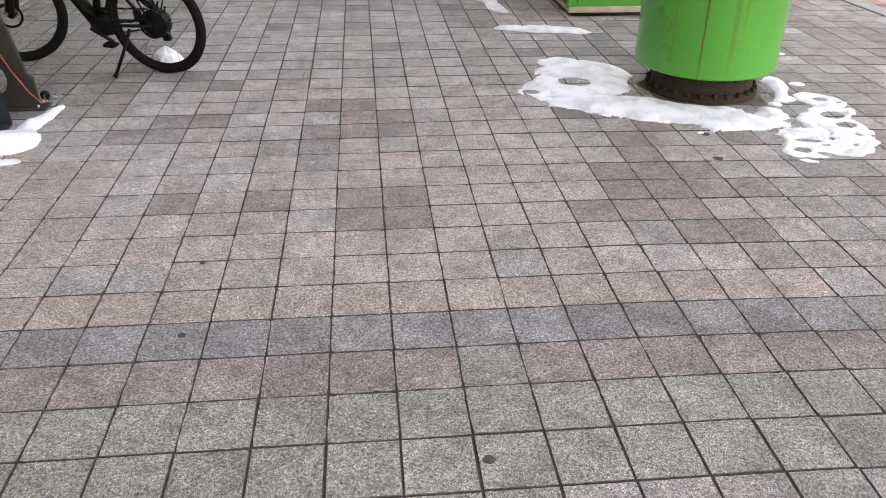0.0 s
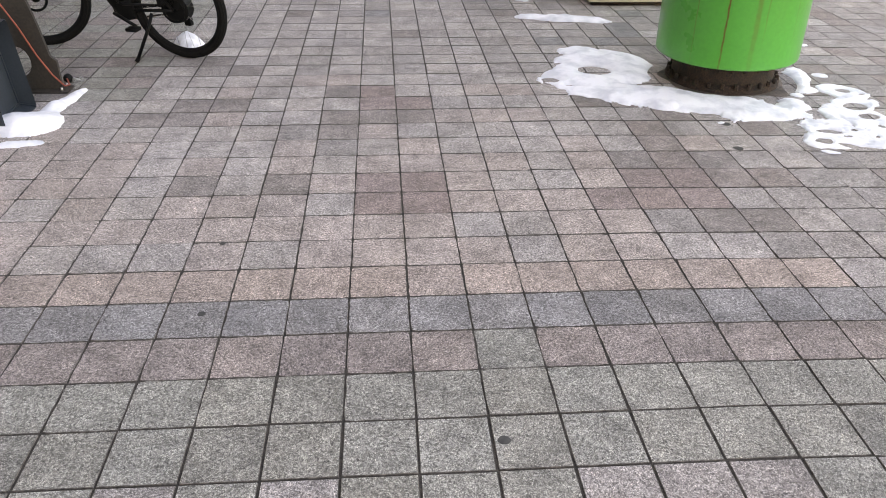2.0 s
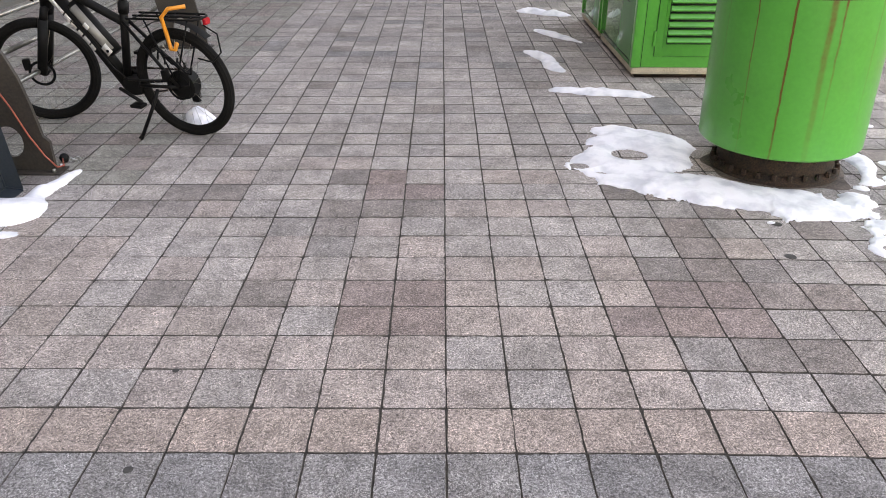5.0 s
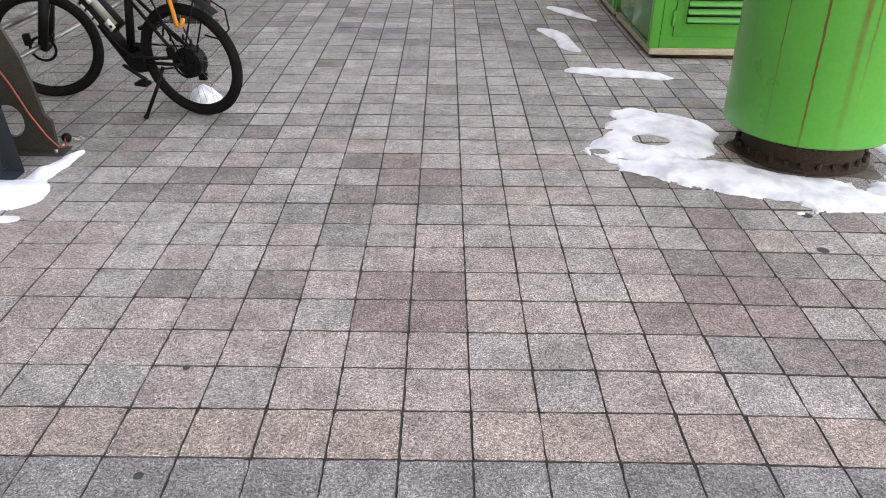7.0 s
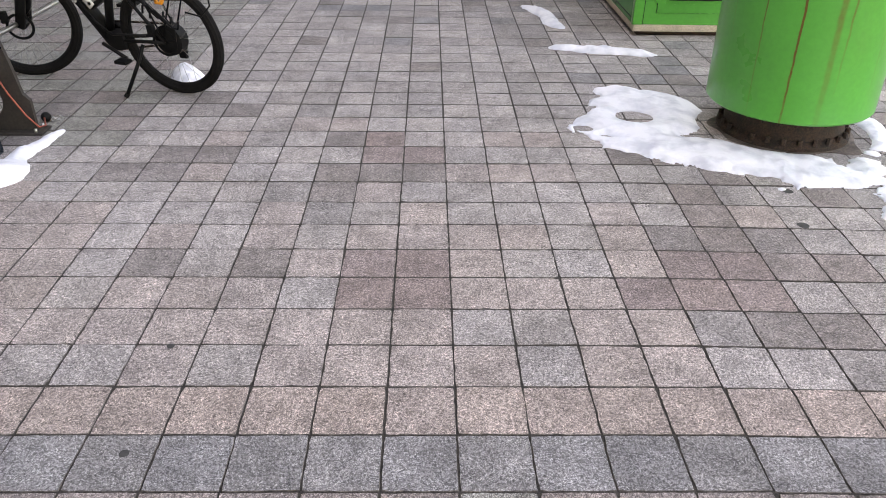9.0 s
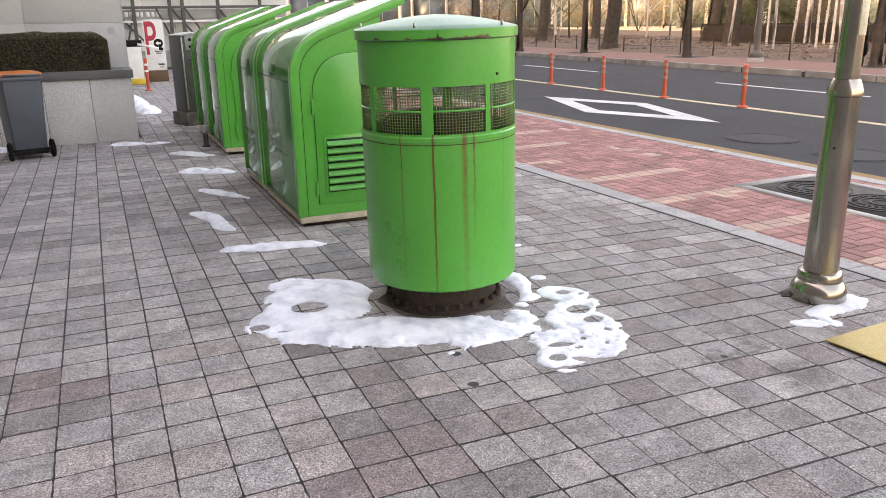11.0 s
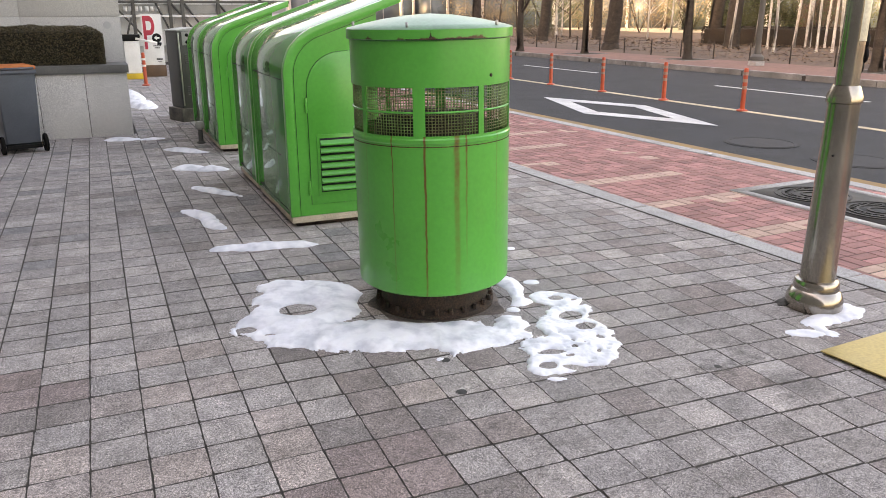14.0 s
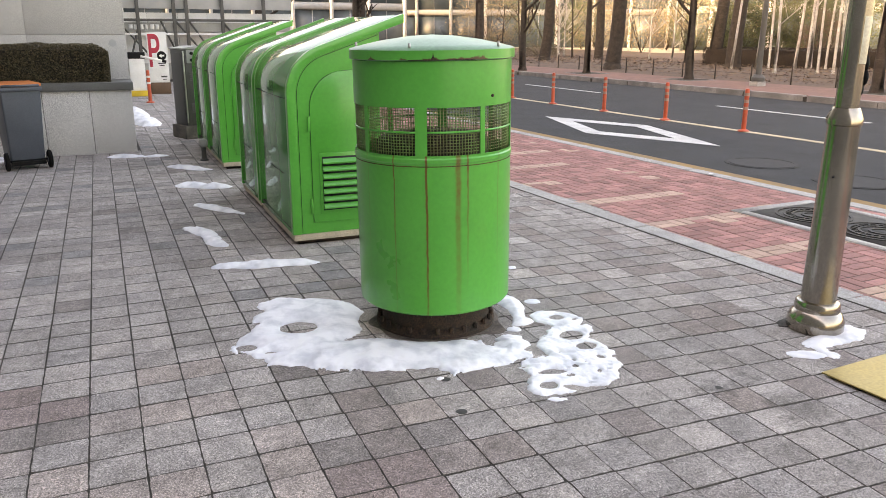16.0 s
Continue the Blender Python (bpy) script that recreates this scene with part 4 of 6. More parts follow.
# ---- wheeled bins, grey cabinet, pipe stub ----
def wheeled_bin(m, label):
    top = thing("wheeled_bin", m, label, "bin")
    lo, hi = (0.195, 0.20), (0.228, 0.275)
    bm = bmesh.new()
    a = [bm.verts.new((sx_ * lo[0], sy_ * lo[1], 0.07)) for sx_, sy_ in ((-1, -1), (1, -1), (1, 1), (-1, 1))]
    b = [bm.verts.new((sx_ * hi[0], sy_ * hi[1], 0.86)) for sx_, sy_ in ((-1, -1), (1, -1), (1, 1), (-1, 1))]
    bm.faces.new(a[::-1]), bm.faces.new(b)
    for k in range(4):
        bm.faces.new((a[k], a[(k + 1) % 4], b[(k + 1) % 4], b[k]))
    bmesh.ops.bevel(bm, geom=bm.edges[:], offset=0.025, segments=3, affect="EDGES", profile=0.5)
    part("body", bm, M_BIN, top)
    part("rim", box((-0.240, -0.295, 0.845), (0.240, 0.295, 0.885), 0.01), M_BIN, top)
    lid = part("lid", box((-0.248, -0.255, 0.888), (0.246, 0.28, 0.925), 0.014), M_BINLID, top, "orange plastic lid")
    part("lid_handle", tube([(-0.2, 0.295, 0.90), (0.2, 0.295, 0.90)], 0.014, 8), M_BINLID, lid)
    part("lid_hinge", tube([(-0.21, -0.29, 0.90), (0.21, -0.29, 0.90)], 0.013, 8), M_BIN, lid)
    part("axle", tube([(-0.25, -0.21, 0.10), (0.25, -0.21, 0.10)], 0.012, 8), M_BLACK, top)
    part("axle_bracket", box((-0.2, -0.23, 0.05), (0.2, -0.18, 0.095), 0.008), M_BLACK, top)
    for s in (-0.245, 0.245):
        bm = lathe([(0.0, -0.024), (0.06, -0.024), (0.095, -0.018), (0.10, 0.0), (0.095, 0.018), (0.06, 0.024), (0.0, 0.024)], 28)
        bm.transform(Matrix.Translation((s, -0.21, 0.10)) @ pose(0, 0, 0, 0, 90))
        w = part("wheel", bm, M_RUBBER, top)
        part("hub_cap", tube([(s - 0.028, -0.21, 0.10), (s + 0.028, -0.21, 0.10)], 0.03, 12), M_BIN, w)
    return top


wheeled_bin(pose(-0.335, 9.52, 0, 0, 0, 15) @ Matrix.Diagonal((0.93, 1.06, 1.08, 1)), "grey-blue plastic wheeled bin with an orange lid")

ecab = thing("electrical_cabinet", pose(1.735, 11.40, 0, 0, 0, 19), "tall dark grey-brown electrical cabinet on a stained concrete plinth", "cabinet")
part("plinth", box((-0.05, -0.05, 0), (0.55, 0.44, 0.20), 0.012), M_PLINTHDARK, ecab, "rough stained concrete plinth")
part("body", box((0, 0, 0.20), (0.50, 0.40, 1.32), 0.012), M_ECAB, ecab)
part("roof", prism([(-0.012, 1.322), (0.512, 1.322), (0.512, 1.338), (0.25, 1.372), (-0.012, 1.338)], -0.025, 0.42, bevel=0.004), M_ECAB2, ecab, "shallow pale ridged roof")
part("side_door", box((-0.008, 0.03, 0.26), (0.004, 0.37, 1.28), 0.003), M_ECAB, ecab)
part("front_door", box((0.035, -0.010, 0.26), (0.46, 0.002, 1.28), 0.003), M_ECAB, ecab)
part("edge_trim", box((0.004, -0.016, 0.24), (0.022, 0.0, 1.30), 0.002), M_STEEL_DIM, ecab, "pale metal edge strip")
plate = part("control_plate", box((0.06, -0.022, 1.12), (0.21, -0.008, 1.315), 0.004), M_ECAB2, ecab, "pale plate with two round knobs")
for z in (1.165, 1.265):
    part("knob", tube([(0.135, -0.040, z), (0.135, -0.02, z)], 0.024, 14), M_BLACK, plate)
for zb in (0.39, 0.86):
    for k in range(5):
        part("vent_slat", prism([(-0.010, zb + 0.03 * k), (-0.024, zb + 0.03 * k + 0.004), (-0.010, zb + 0.03 * k + 0.020)], 0.085, 0.26, axis="x"), M_ECAB, ecab)

pipe = thing("pipe_stub", pose(1.70, 9.22, 0), "short grey standpipe with a round cap", "pipe")
part("stem", lathe([(0.0, 0.0), (0.055, 0.0), (0.055, 0.015), (0.03, 0.03), (0.03, 0.18), (0, 0.18)], 20), M_ECAB, pipe)
part("cap", lathe([(0.0, 0.28), (0.04, 0.27), (0.058, 0.24), (0.055, 0.19), (0.03, 0.17), (0, 0.17)], 20), M_ECAB2, pipe)


# ---- bicycle, racks, plastic base ----
def wheel(bike, x, motor):
    r = 0.33
    rim = part("wheel", ring(r - 0.052, 0.013, centre=(x, 0, r), n=56, m=6), M_BLACK, bike, "black spoked bicycle wheel")
    part("tyre", ring(r - 0.029, 0.030, centre=(x, 0, r), n=64, m=10), M_RUBBER, rim, "knobbly black tyre")
    hub_r = 0.088 if motor else 0.03
    bm = lathe([(0.0, -0.05), (hub_r * 0.6, -0.05), (hub_r, -0.032), (hub_r, 0.032), (hub_r * 0.6, 0.05), (0.0, 0.05)], 28)
    bm.transform(Matrix.Translation((x, 0, r)) @ pose(0, 0, 0, 90))
    part("hub", bm, M_BLACK, rim, "black motor hub" if motor else "")
    bm = bmesh.new()
    for k in range(32):
        a = 2 * math.pi * k / 32
        b = a + (0.35 if k % 2 else -0.35)
        s = 0.035 if k % 4 < 2 else -0.035
        tube([(x + hub_r * math.cos(b), s, r + hub_r * math.sin(b)), (x + (r - 0.058) * math.cos(a), 0, r + (r - 0.058) * math.sin(a))], 0.0011, 4, bm)
    part("spoke_set", bm, M_STEEL_DIM, rim, "thin steel spokes")
    bm = lathe([(0.064, -0.001), (0.08, -0.001), (0.08, 0.001), (0.064, 0.001)], 32, closed_profile=True)
    bm.transform(Matrix.Translation((x, 0.062, r)) @ pose(0, 0, 0, 90))
    part("brake_disc", bm, M_BLACK, rim)
    if motor:
        bm = lathe([(0.02, -0.012), (0.075, -0.012), (0.06, 0.0), (0.045, 0.012), (0.02, 0.012)], 24)
        bm.transform(Matrix.Translation((x, -0.06, r)) @ pose(0, 0, 0, 90))
        part("cassette", bm, M_BLACK, rim)
    part("brake_caliper", box((x + 0.05, 0.05, r + 0.03), (x + 0.09, 0.085, r + 0.10), 0.008), M_BLACK, rim)
    return rim


def bicycle(m):
    bike = thing("electric_bicycle", m, "black electric bicycle on its kickstand with an orange bracket", "bicycle")
    R, F, BB = (0.0, 0.33), (1.035, 0.33), (0.43, 0.285)
    wheel(bike, R[0], True)
    steer = pose(0.96, 0, 0, 0, 0, 27) @ Matrix.Translation((-0.96, 0, 0))
    wheel(bike, F[0], False).matrix_basis = steer
    bm = tube([(BB[0], 0, BB[1]), (0.30, 0, 0.80)], 0.024, 12)
    tube([(0.335, 0, 0.67), (0.82, 0, 0.885)], 0.026, 12, bm)
    tube([(0.815, 0, 0.95), (0.89, 0, 0.73)], 0.034, 12, bm)
    tube([(0.845, 0, 0.85), (0.61, 0, 0.57), (BB[0] - 0.01, 0, BB[1])], 0.042, 12, bm)
    for s in (-0.055, 0.055):
        tube([(BB[0], s * 0.4, BB[1]), (0.0, s * 1.15, R[1])], 0.011, 8, bm)
        tube([(0.325, s * 0.4, 0.68), (0.0, s * 1.15, R[1])], 0.010, 8, bm)
    part("frame", bm, M_BLACK, bike, "black tubular frame")
    batt = part("battery", tube([(0.672, 0, 0.765), (0.448, 0, 0.484)], 0.040, 10), M_BLACK, bike, "long battery with a silver face")
    part("battery_face", tube([(0.655, 0.022, 0.745), (0.46, 0.022, 0.50)], 0.030, 10), M_SILVER, batt)
    part("battery_tag", box((-0.03, -0.002, -0.025), (0.03, 0.002, 0.025)), M_WHITE, batt).matrix_basis = pose(0.468, 0.053, 0.512, 0, -51, 0)
    part("battery_tag", box((-0.018, -0.002, -0.016), (0.018, 0.002, 0.016)), M_WHITE, batt).matrix_basis = pose(0.575, 0.053, 0.645, 0, -51, 0)
    part("battery_port", tube([(0.462, 0.054, 0.506), (0.462, 0.058, 0.506)], 0.010, 10), M_BLACK, batt)
    for k, w in enumerate((0.05, 0.022, 0.03, 0.026, 0.02, 0.03, 0.024)):
        t = 0.06 + k * 0.115
        p = Vector((0.79, 0.044, 0.785)).lerp(Vector((0.50, 0.044, 0.43)), t)
        part("logo_bar", box((-w * 0.8, -0.0015, -0.014), (w * 0.8, 0.0015, 0.014)), M_WHITE, bike).matrix_basis = pose(p.x, p.y, p.z, 0, 129, 0)
    bm = bmesh.new()
    for s in (-0.06, 0.06):
        tube([(0.90, s, 0.73), (0.935, s, 0.64)], 0.024, 10, bm)
        tube([(0.93, s, 0.66), (F[0], s, F[1])], 0.029, 10, bm)
    tube([(0.90, -0.07, 0.72), (0.90, 0.07, 0.72)], 0.02, 10, bm)
    part("fork", bm, M_BLACK, bike, "black suspension fork").matrix_basis = steer
    bm = tube([(0.82, 0, 0.93), (0.815, 0, 0.98), (0.90, 0, 1.0)], 0.016, 10)
    tube([(0.80, -0.33, 1.02), (0.87, -0.2, 1.03), (0.90, 0, 1.0), (0.87, 0.2, 1.03), (0.80, 0.33, 1.02)], 0.013, 10, bm)
    bar = part("handlebar", bm, M_BLACK, bike)
    bar.matrix_basis = steer
    for s in (-1, 1):
        part("grip", tube([(0.80, s * 0.33, 1.02), (0.775, s * 0.40, 1.015)], 0.018, 10), M_RUBBER, bar)
        part("brake_lever", tube([(0.84, s * 0.25, 1.02), (0.90, s * 0.28, 0.99), (0.87, s * 0.36, 0.97)], 0.006, 6), M_BLACK, bar)
        for q in range(2):
            part("cable", tube([(0.86, s * 0.26, 1.02), (1.03 + 0.04 * q, s * 0.18, 0.98 - 0.03 * q), (1.06 + 0.03 * q, s * 0.05, 0.84), (0.96, s * 0.03, 0.76)], 0.0035, 6), M_BLACK, bar)
    part("display", box((0.86, -0.04, 1.02), (0.92, 0.04, 1.045), 0.006), M_BLACK, bar)
    part("seat_post", tube([(0.31, 0, 0.76), (0.265, 0, 0.93)], 0.014, 10), M_BLACK, bike)
    bm = prism([(0.10, -0.07), (0.16, -0.085), (0.26, -0.04), (0.42, -0.018), (0.42, 0.018), (0.26, 0.04), (0.16, 0.085), (0.10, 0.07)], 0.93, 0.965, axis="z", bevel=0.012)
    part("saddle", bm, M_BLACK, bike)
    bm = lathe([(0.0, -0.02), (0.085, -0.02), (0.09, -0.014), (0.09, 0.014), (0.085, 0.02), (0, 0.02)], 32)
    bm.transform(Matrix.Translation((BB[0], -0.05, BB[1])) @ pose(0, 0, 0, 90))
    crank = part("chainring", bm, M_BLACK, bike)
    part("crank_arm", tube([(BB[0], 0.075, BB[1]), (BB[0] - 0.15, 0.085, BB[1] - 0.07)], 0.011, 8), M_BLACK, crank)
    part("pedal", box((BB[0] - 0.19, 0.09, BB[1] - 0.085), (BB[0] - 0.11, 0.15, BB[1] - 0.065), 0.005), M_BLACK, crank)
    part("crank_arm", tube([(BB[0], -0.085, BB[1]), (BB[0] - 0.06, -0.095, BB[1] + 0.16)], 0.011, 8), M_BLACK, crank)
    part("pedal", box((BB[0] - 0.11, -0.19, BB[1] + 0.15), (BB[0] - 0.01, -0.10, BB[1] + 0.17), 0.005), M_BLACK, crank)
    part("main_cable", tube([(0.86, 0.03, 0.83), (0.60, 0.045, 0.59), (0.46, 0.05, 0.40), (0.36, 0.06, 0.34), (0.12, 0.07, 0.36)], 0.007, 6), M_BLACK, bike)
    part("seat_clamp", tube([(0.318, 0, 0.73), (0.302, 0, 0.79)], 0.031, 12), M_BLACK, bike)
    part("controller_box", box((0.30, -0.05, 0.245), (0.42, 0.05, 0.34), 0.012), M_BLACK, bike)
    part("chain", tube([(BB[0], -0.05, BB[1] + 0.088), (0.0, -0.05, 0.345 + 0.05), (-0.02, -0.05, 0.29), (BB[0], -0.05, BB[1] - 0.088)], 0.006, 6), M_RUST, bike)
    part("derailleur", box((-0.03, -0.085, 0.19), (0.02, -0.05, 0.30), 0.008), M_BLACK, bike)
    part("derailleur_guard", tube([(-0.03, 0.07, 0.34), (-0.10, 0.09, 0.36), (-0.11, 0.09, 0.42), (-0.06, 0.09, 0.50)], 0.004, 6), M_BLACK, bike)
    rack = part("rear_rack", tube([(0.26, 0.06, 0.715), (-0.20, 0.06, 0.735), (-0.23, 0.03, 0.737), (-0.23, -0.03, 0.737), (-0.20, -0.06, 0.735), (0.26, -0.06, 0.715)], 0.006, 6), M_BLACK, bike, "black tubular rear carrier")
    part("rack_rail", tube([(0.26, 0, 0.715), (-0.23, 0, 0.737)], 0.006, 6), M_BLACK, rack)
    for x in (0.22, 0.0, -0.15):
        part("rack_bar", tube([(x, -0.06, 0.715 + 0.02 * (0.26 - x) / 0.56), (x, 0.06, 0.715 + 0.02 * (0.26 - x) / 0.56)], 0.005, 6), M_BLACK, rack)
    for s in (-0.065, 0.065):
        part("rack_stay", tube([(-0.16, s * 0.9, 0.73), (0.0, s, 0.37)], 0.005, 6), M_BLACK, rack)
        part("rack_stay", tube([(0.14, s * 0.9, 0.72), (0.01, s, 0.37)], 0.005, 6), M_BLACK, rack)
    part("tail_light", box((-0.255, -0.022, 0.70), (-0.23, 0.022, 0.735), 0.008), M_REDL, rack, "red tail light")
    bm = tube([(-0.155, 0.04, 0.805), (-0.075, 0.09, 0.80), (-0.03, 0.105, 0.755), (-0.045, 0.11, 0.65), (-0.05, 0.11, 0.575), (-0.085, 0.115, 0.58), (-0.105, 0.115, 0.62)], 0.0115, 6)
    part("orange_bracket", bm, M_ORANGE, rack, "bright orange plastic lock bracket")
    for k in range(3):
        pts = [(0.02 - 0.05 * k + 0.09 * math.cos(a / 6 * 3.1), 0.10 + 0.01 * k, 0.53 - 0.02 * k + 0.05 * math.sin(a / 3 * 3.1)) for a in range(7)]
        part("coiled_cable", tube(pts, 0.006, 6), M_BLACK, rack)
    part("spare_cable", tube([(-0.23, 0.02, 0.70), (-0.32, 0.03, 0.66), (-0.33, 0.04, 0.56), (-0.27, 0.05, 0.50), (-0.18, 0.06, 0.52)], 0.005, 6), M_BLACK, rack)
    part("mudguard", lathe([(0.362, -0.03), (0.366, 0.0), (0.362, 0.03)], 20, a0=55, a1=130), M_BLACK, bike).matrix_basis = pose(0, 0, 0.345, 90, 0, 0)
    stand = part("kickstand", tube([(0.16, 0.06, 0.30), (0.18, 0.10, 0.22), (0.25, 0.20, 0.03)], 0.011, 8), M_BLACK, bike)
    part("stand_foot", tube([(0.244, 0.192, 0.045), (0.254, 0.205, 0.03)], 0.014, 8), M_RUBBER, stand)
    return bike


heading = math.degrees(math.atan2(0.345, -0.94))
bicycle(pose(-1.10, 3.395, 0.0, 0, 0, heading) @ pose(0, 0, 0, -7, 0, 0) @ Matrix.Scale(0.985, 4))


def rack_plate(x, y, label):
    top = thing("rack_plate", pose(x, y, 0), label, "bike rack", "bike rack uprights")
    right = [(0.0, 0.012), (-0.03, 0.2), (-0.055, 0.36), (-0.085, 0.5), (-0.13, 0.62), (-0.22, 0.78), (-0.37, 0.93), (-0.58, 1.03), (-0.80, 1.07)]
    left = [(-0.80, 0.98), (-0.62, 0.90), (-0.50, 0.76), (-0.43, 0.56), (-0.38, 0.3), (-0.36, 0.012)]
    hole = [(-0.205 + 0.07 * math.cos(radians(a)), 0.17 + 0.085 * math.sin(radians(a))) for a in range(0, 360, 20)]
    # outline split above and below the opening
    up = [(0.0, 0.17)] + right[1:] + left[:-1] + [(-0.37, 0.17)] + [p for p in hole[9::-1]]
    down = [(-0.36, 0.012), (0.0, 0.012), (0.0, 0.17)] + [hole[0]] + hole[:8:-1] + [(-0.37, 0.17)]
    bm = prism(up, -0.012, 0.012)
    prism(down, -0.012, 0.012, bm=bm)
    bmesh.ops.remove_doubles(bm, verts=bm.verts, dist=1e-5)
    part("plate", bm, M_RACK, top, "curved dark bronze plate with a round opening", smooth=0)
    foot = part("foot_plate", box((-0.42, -0.06, 0.0), (0.04, 0.06, 0.012), 0.003), M_RACK, top)
    for x in (-0.38, 0.005):
        for s in (-0.04, 0.04):
            part("anchor_bolt", tube([(x, s, 0.01), (x, s, 0.03)], 0.009, 6), M_STEEL_DIM, foot)
    return top


for x, y, words in ((-1.67, 2.77, "dark bronze bicycle rack upright beside the plastic base"), (-1.67, 5.75, "dark bronze bicycle rack upright behind the bicycle"), (-1.92, 9.33, "dark bronze bicycle rack upright near the planter")):
    rack_plate(x, y, words)
for k, (x, z) in enumerate(((-2.075, 0.33), (-2.115, 0.50), (-2.175, 0.68), (-2.29, 0.87))):
    single("rack_rail", tube([(x, 2.74 + 0.3 * q, z) for q in range(21)], 0.014, 10), M_STEEL_DIM, "long pale steel rail of the bicycle rack", "rack rail", group="bike rack rails")

base = thing("plastic_base", pose(-1.735, 2.15, 0), "slate-blue plastic stand base with a deep slot, snow at its foot", "stand base")
bm = bmesh.new()
lo4 = [bm.verts.new(p) for p in ((-0.5, -0.02, 0.0), (0.02, -0.02, 0.0), (0.02, 0.36, 0.0), (-0.5, 0.36, 0.0))]
hi4 = [bm.verts.new(p) for p in ((-0.46, 0.0, 0.47), (-0.01, 0.0, 0.47), (-0.01, 0.335, 0.47), (-0.46, 0.335, 0.47))]
bm.faces.new(lo4[::-1]), bm.faces.new(hi4)
for k in range(4):
    bm.faces.new((lo4[k], lo4[(k + 1) % 4], hi4[(k + 1) % 4], hi4[k]))
face = max(bm.faces, key=lambda q: q.calc_center_median().x)
ins = bmesh.ops.inset_individual(bm, faces=[face], thickness=0.065)
bmesh.ops.translate(bm, verts=face.verts[:], vec=(-0.10, 0, 0.015))
bmesh.ops.bevel(bm, geom=bm.edges[:], offset=0.008, segments=2, affect="EDGES")
part("shell", bm, M_SLATE, base, smooth=0.5)
part("slot_clip", box((-0.07, 0.10, 0.24), (-0.03, 0.15, 0.27), 0.004), M_BLACK, base)
part("bolt", tube([(-0.19, -0.012, 0.2), (-0.19, 0.01, 0.2)], 0.008, 8), M_STEEL_DIM, base)
cable = thing("red_cable_lock", pose(-1.69, 2.912, 0), "red cable running to a black ball weight on the pavers", "cable")
bm = bmesh.new()
bmesh.ops.create_uvsphere(bm, u_segments=16, v_segments=10, radius=0.026, matrix=Matrix.Translation((0, 0, 0.026)))
part("ball", bm, M_BLACK, cable, "black rubber ball")
part("cord", tube([(0.0, -0.018, 0.03), (0.045, -0.11, 0.022), (0.04, -0.168, 0.035), (-0.01, -0.172, 0.10), (-0.07, -0.170, 0.21), (-0.13, -0.168, 0.36), (-0.20, -0.168, 0.50), (-0.32, -0.168, 0.62)], 0.0045, 6), M_CABLE, cable)
for k in range(3):
    part("chain_link", ring(0.012, 0.003, axis="z" if k % 2 else "y", n=14, m=6, centre=(0.035 + 0.017 * k, 0.008 * k, 0.014)), M_STEEL_DIM, cable)


# ---- street ----
def street(name, bm, material, label, category, kind="structure", smooth=0):
    return single(name, bm, material, label, category, STREET, kind=kind, smooth=smooth)


brick_walk = street("brick_walk", box((4.3, -40, -0.2), (6.9, 60, -0.004)), M_BRICKJOINT, "red brick pavement laid in basket weave with a few beige bricks", "pavement")
street("road", box((7.0, -150, -0.3), (17.55, 250, -0.10)), M_ASPHALT, "dark grey asphalt road", "road")
inner_kerb = street("paving_edge", box((4.50, -40, -0.2), (4.66, 60, -0.03)), M_JOINT, "pale concrete edging between pavers and bricks", "kerb")
outer_kerb = street("road_kerb", box((6.9, -40, -0.3), (7.06, 60, -0.03)), M_JOINT, "pale concrete kerb along the road", "kerb")
far_kerb = street("far_kerb", box((17.42, -40, -0.3), (17.58, 120, 0.02)), M_JOINT, "granite kerb on the far side of the road", "kerb")
street("yellow_line", box((7.40, -40, -0.1), (7.67, 60, -0.0955)), M_LINEY, "worn yellow line along the kerb", "road marking")
street("centre_line", box((11.06, -40, -0.1), (11.22, 60, -0.0955)), M_LINEPALE, "worn yellow centre line beneath the posts", "road marking")
for y in (-21.2, -13.2, -5.2, 3.0, 11.6, 19.8, 27.8):
    street("lane_dash", box((14.38, y, -0.1), (14.50, y + 4.0, -0.0955)), M_LINEW, "white dashed lane line", "road marking")
street("far_pavement", box((17.55, -60, -0.3), (20.6, 150, 0.05)), mat("far_red_paving", (0.20, 0.105, 0.085), (0.15, 0.08, 0.065), rough=0.9, scale=0.8, fine=12, grain=0.25, bump=0.2), "reddish pavement across the road", "pavement")
bm = bmesh.new()
out = [(8.99, 13.04), (9.95, 10.94), (9.24, 8.25), (8.22, 10.39)]
mid = [(9.09 + (x - 9.09) * 0.60, 10.66 + (y - 10.66) * 0.60) for x, y in out]
vo = [bm.verts.new((x, y, -0.0955)) for x, y in out]
vi = [bm.verts.new((x, y, -0.0955)) for x, y in mid]
for k in range(4):
    bm.faces.new((vo[k], vi[k], vi[(k + 1) % 4], vo[(k + 1) % 4]))
bmesh.ops.recalc_face_normals(bm, faces=bm.faces)
bmesh.ops.solidify(bm, geom=bm.faces[:], thickness=0.003)
single("diamond_marking", bm, M_LINEW, "white diamond outline painted on the asphalt", "road marking", kind="structure", smooth=0)
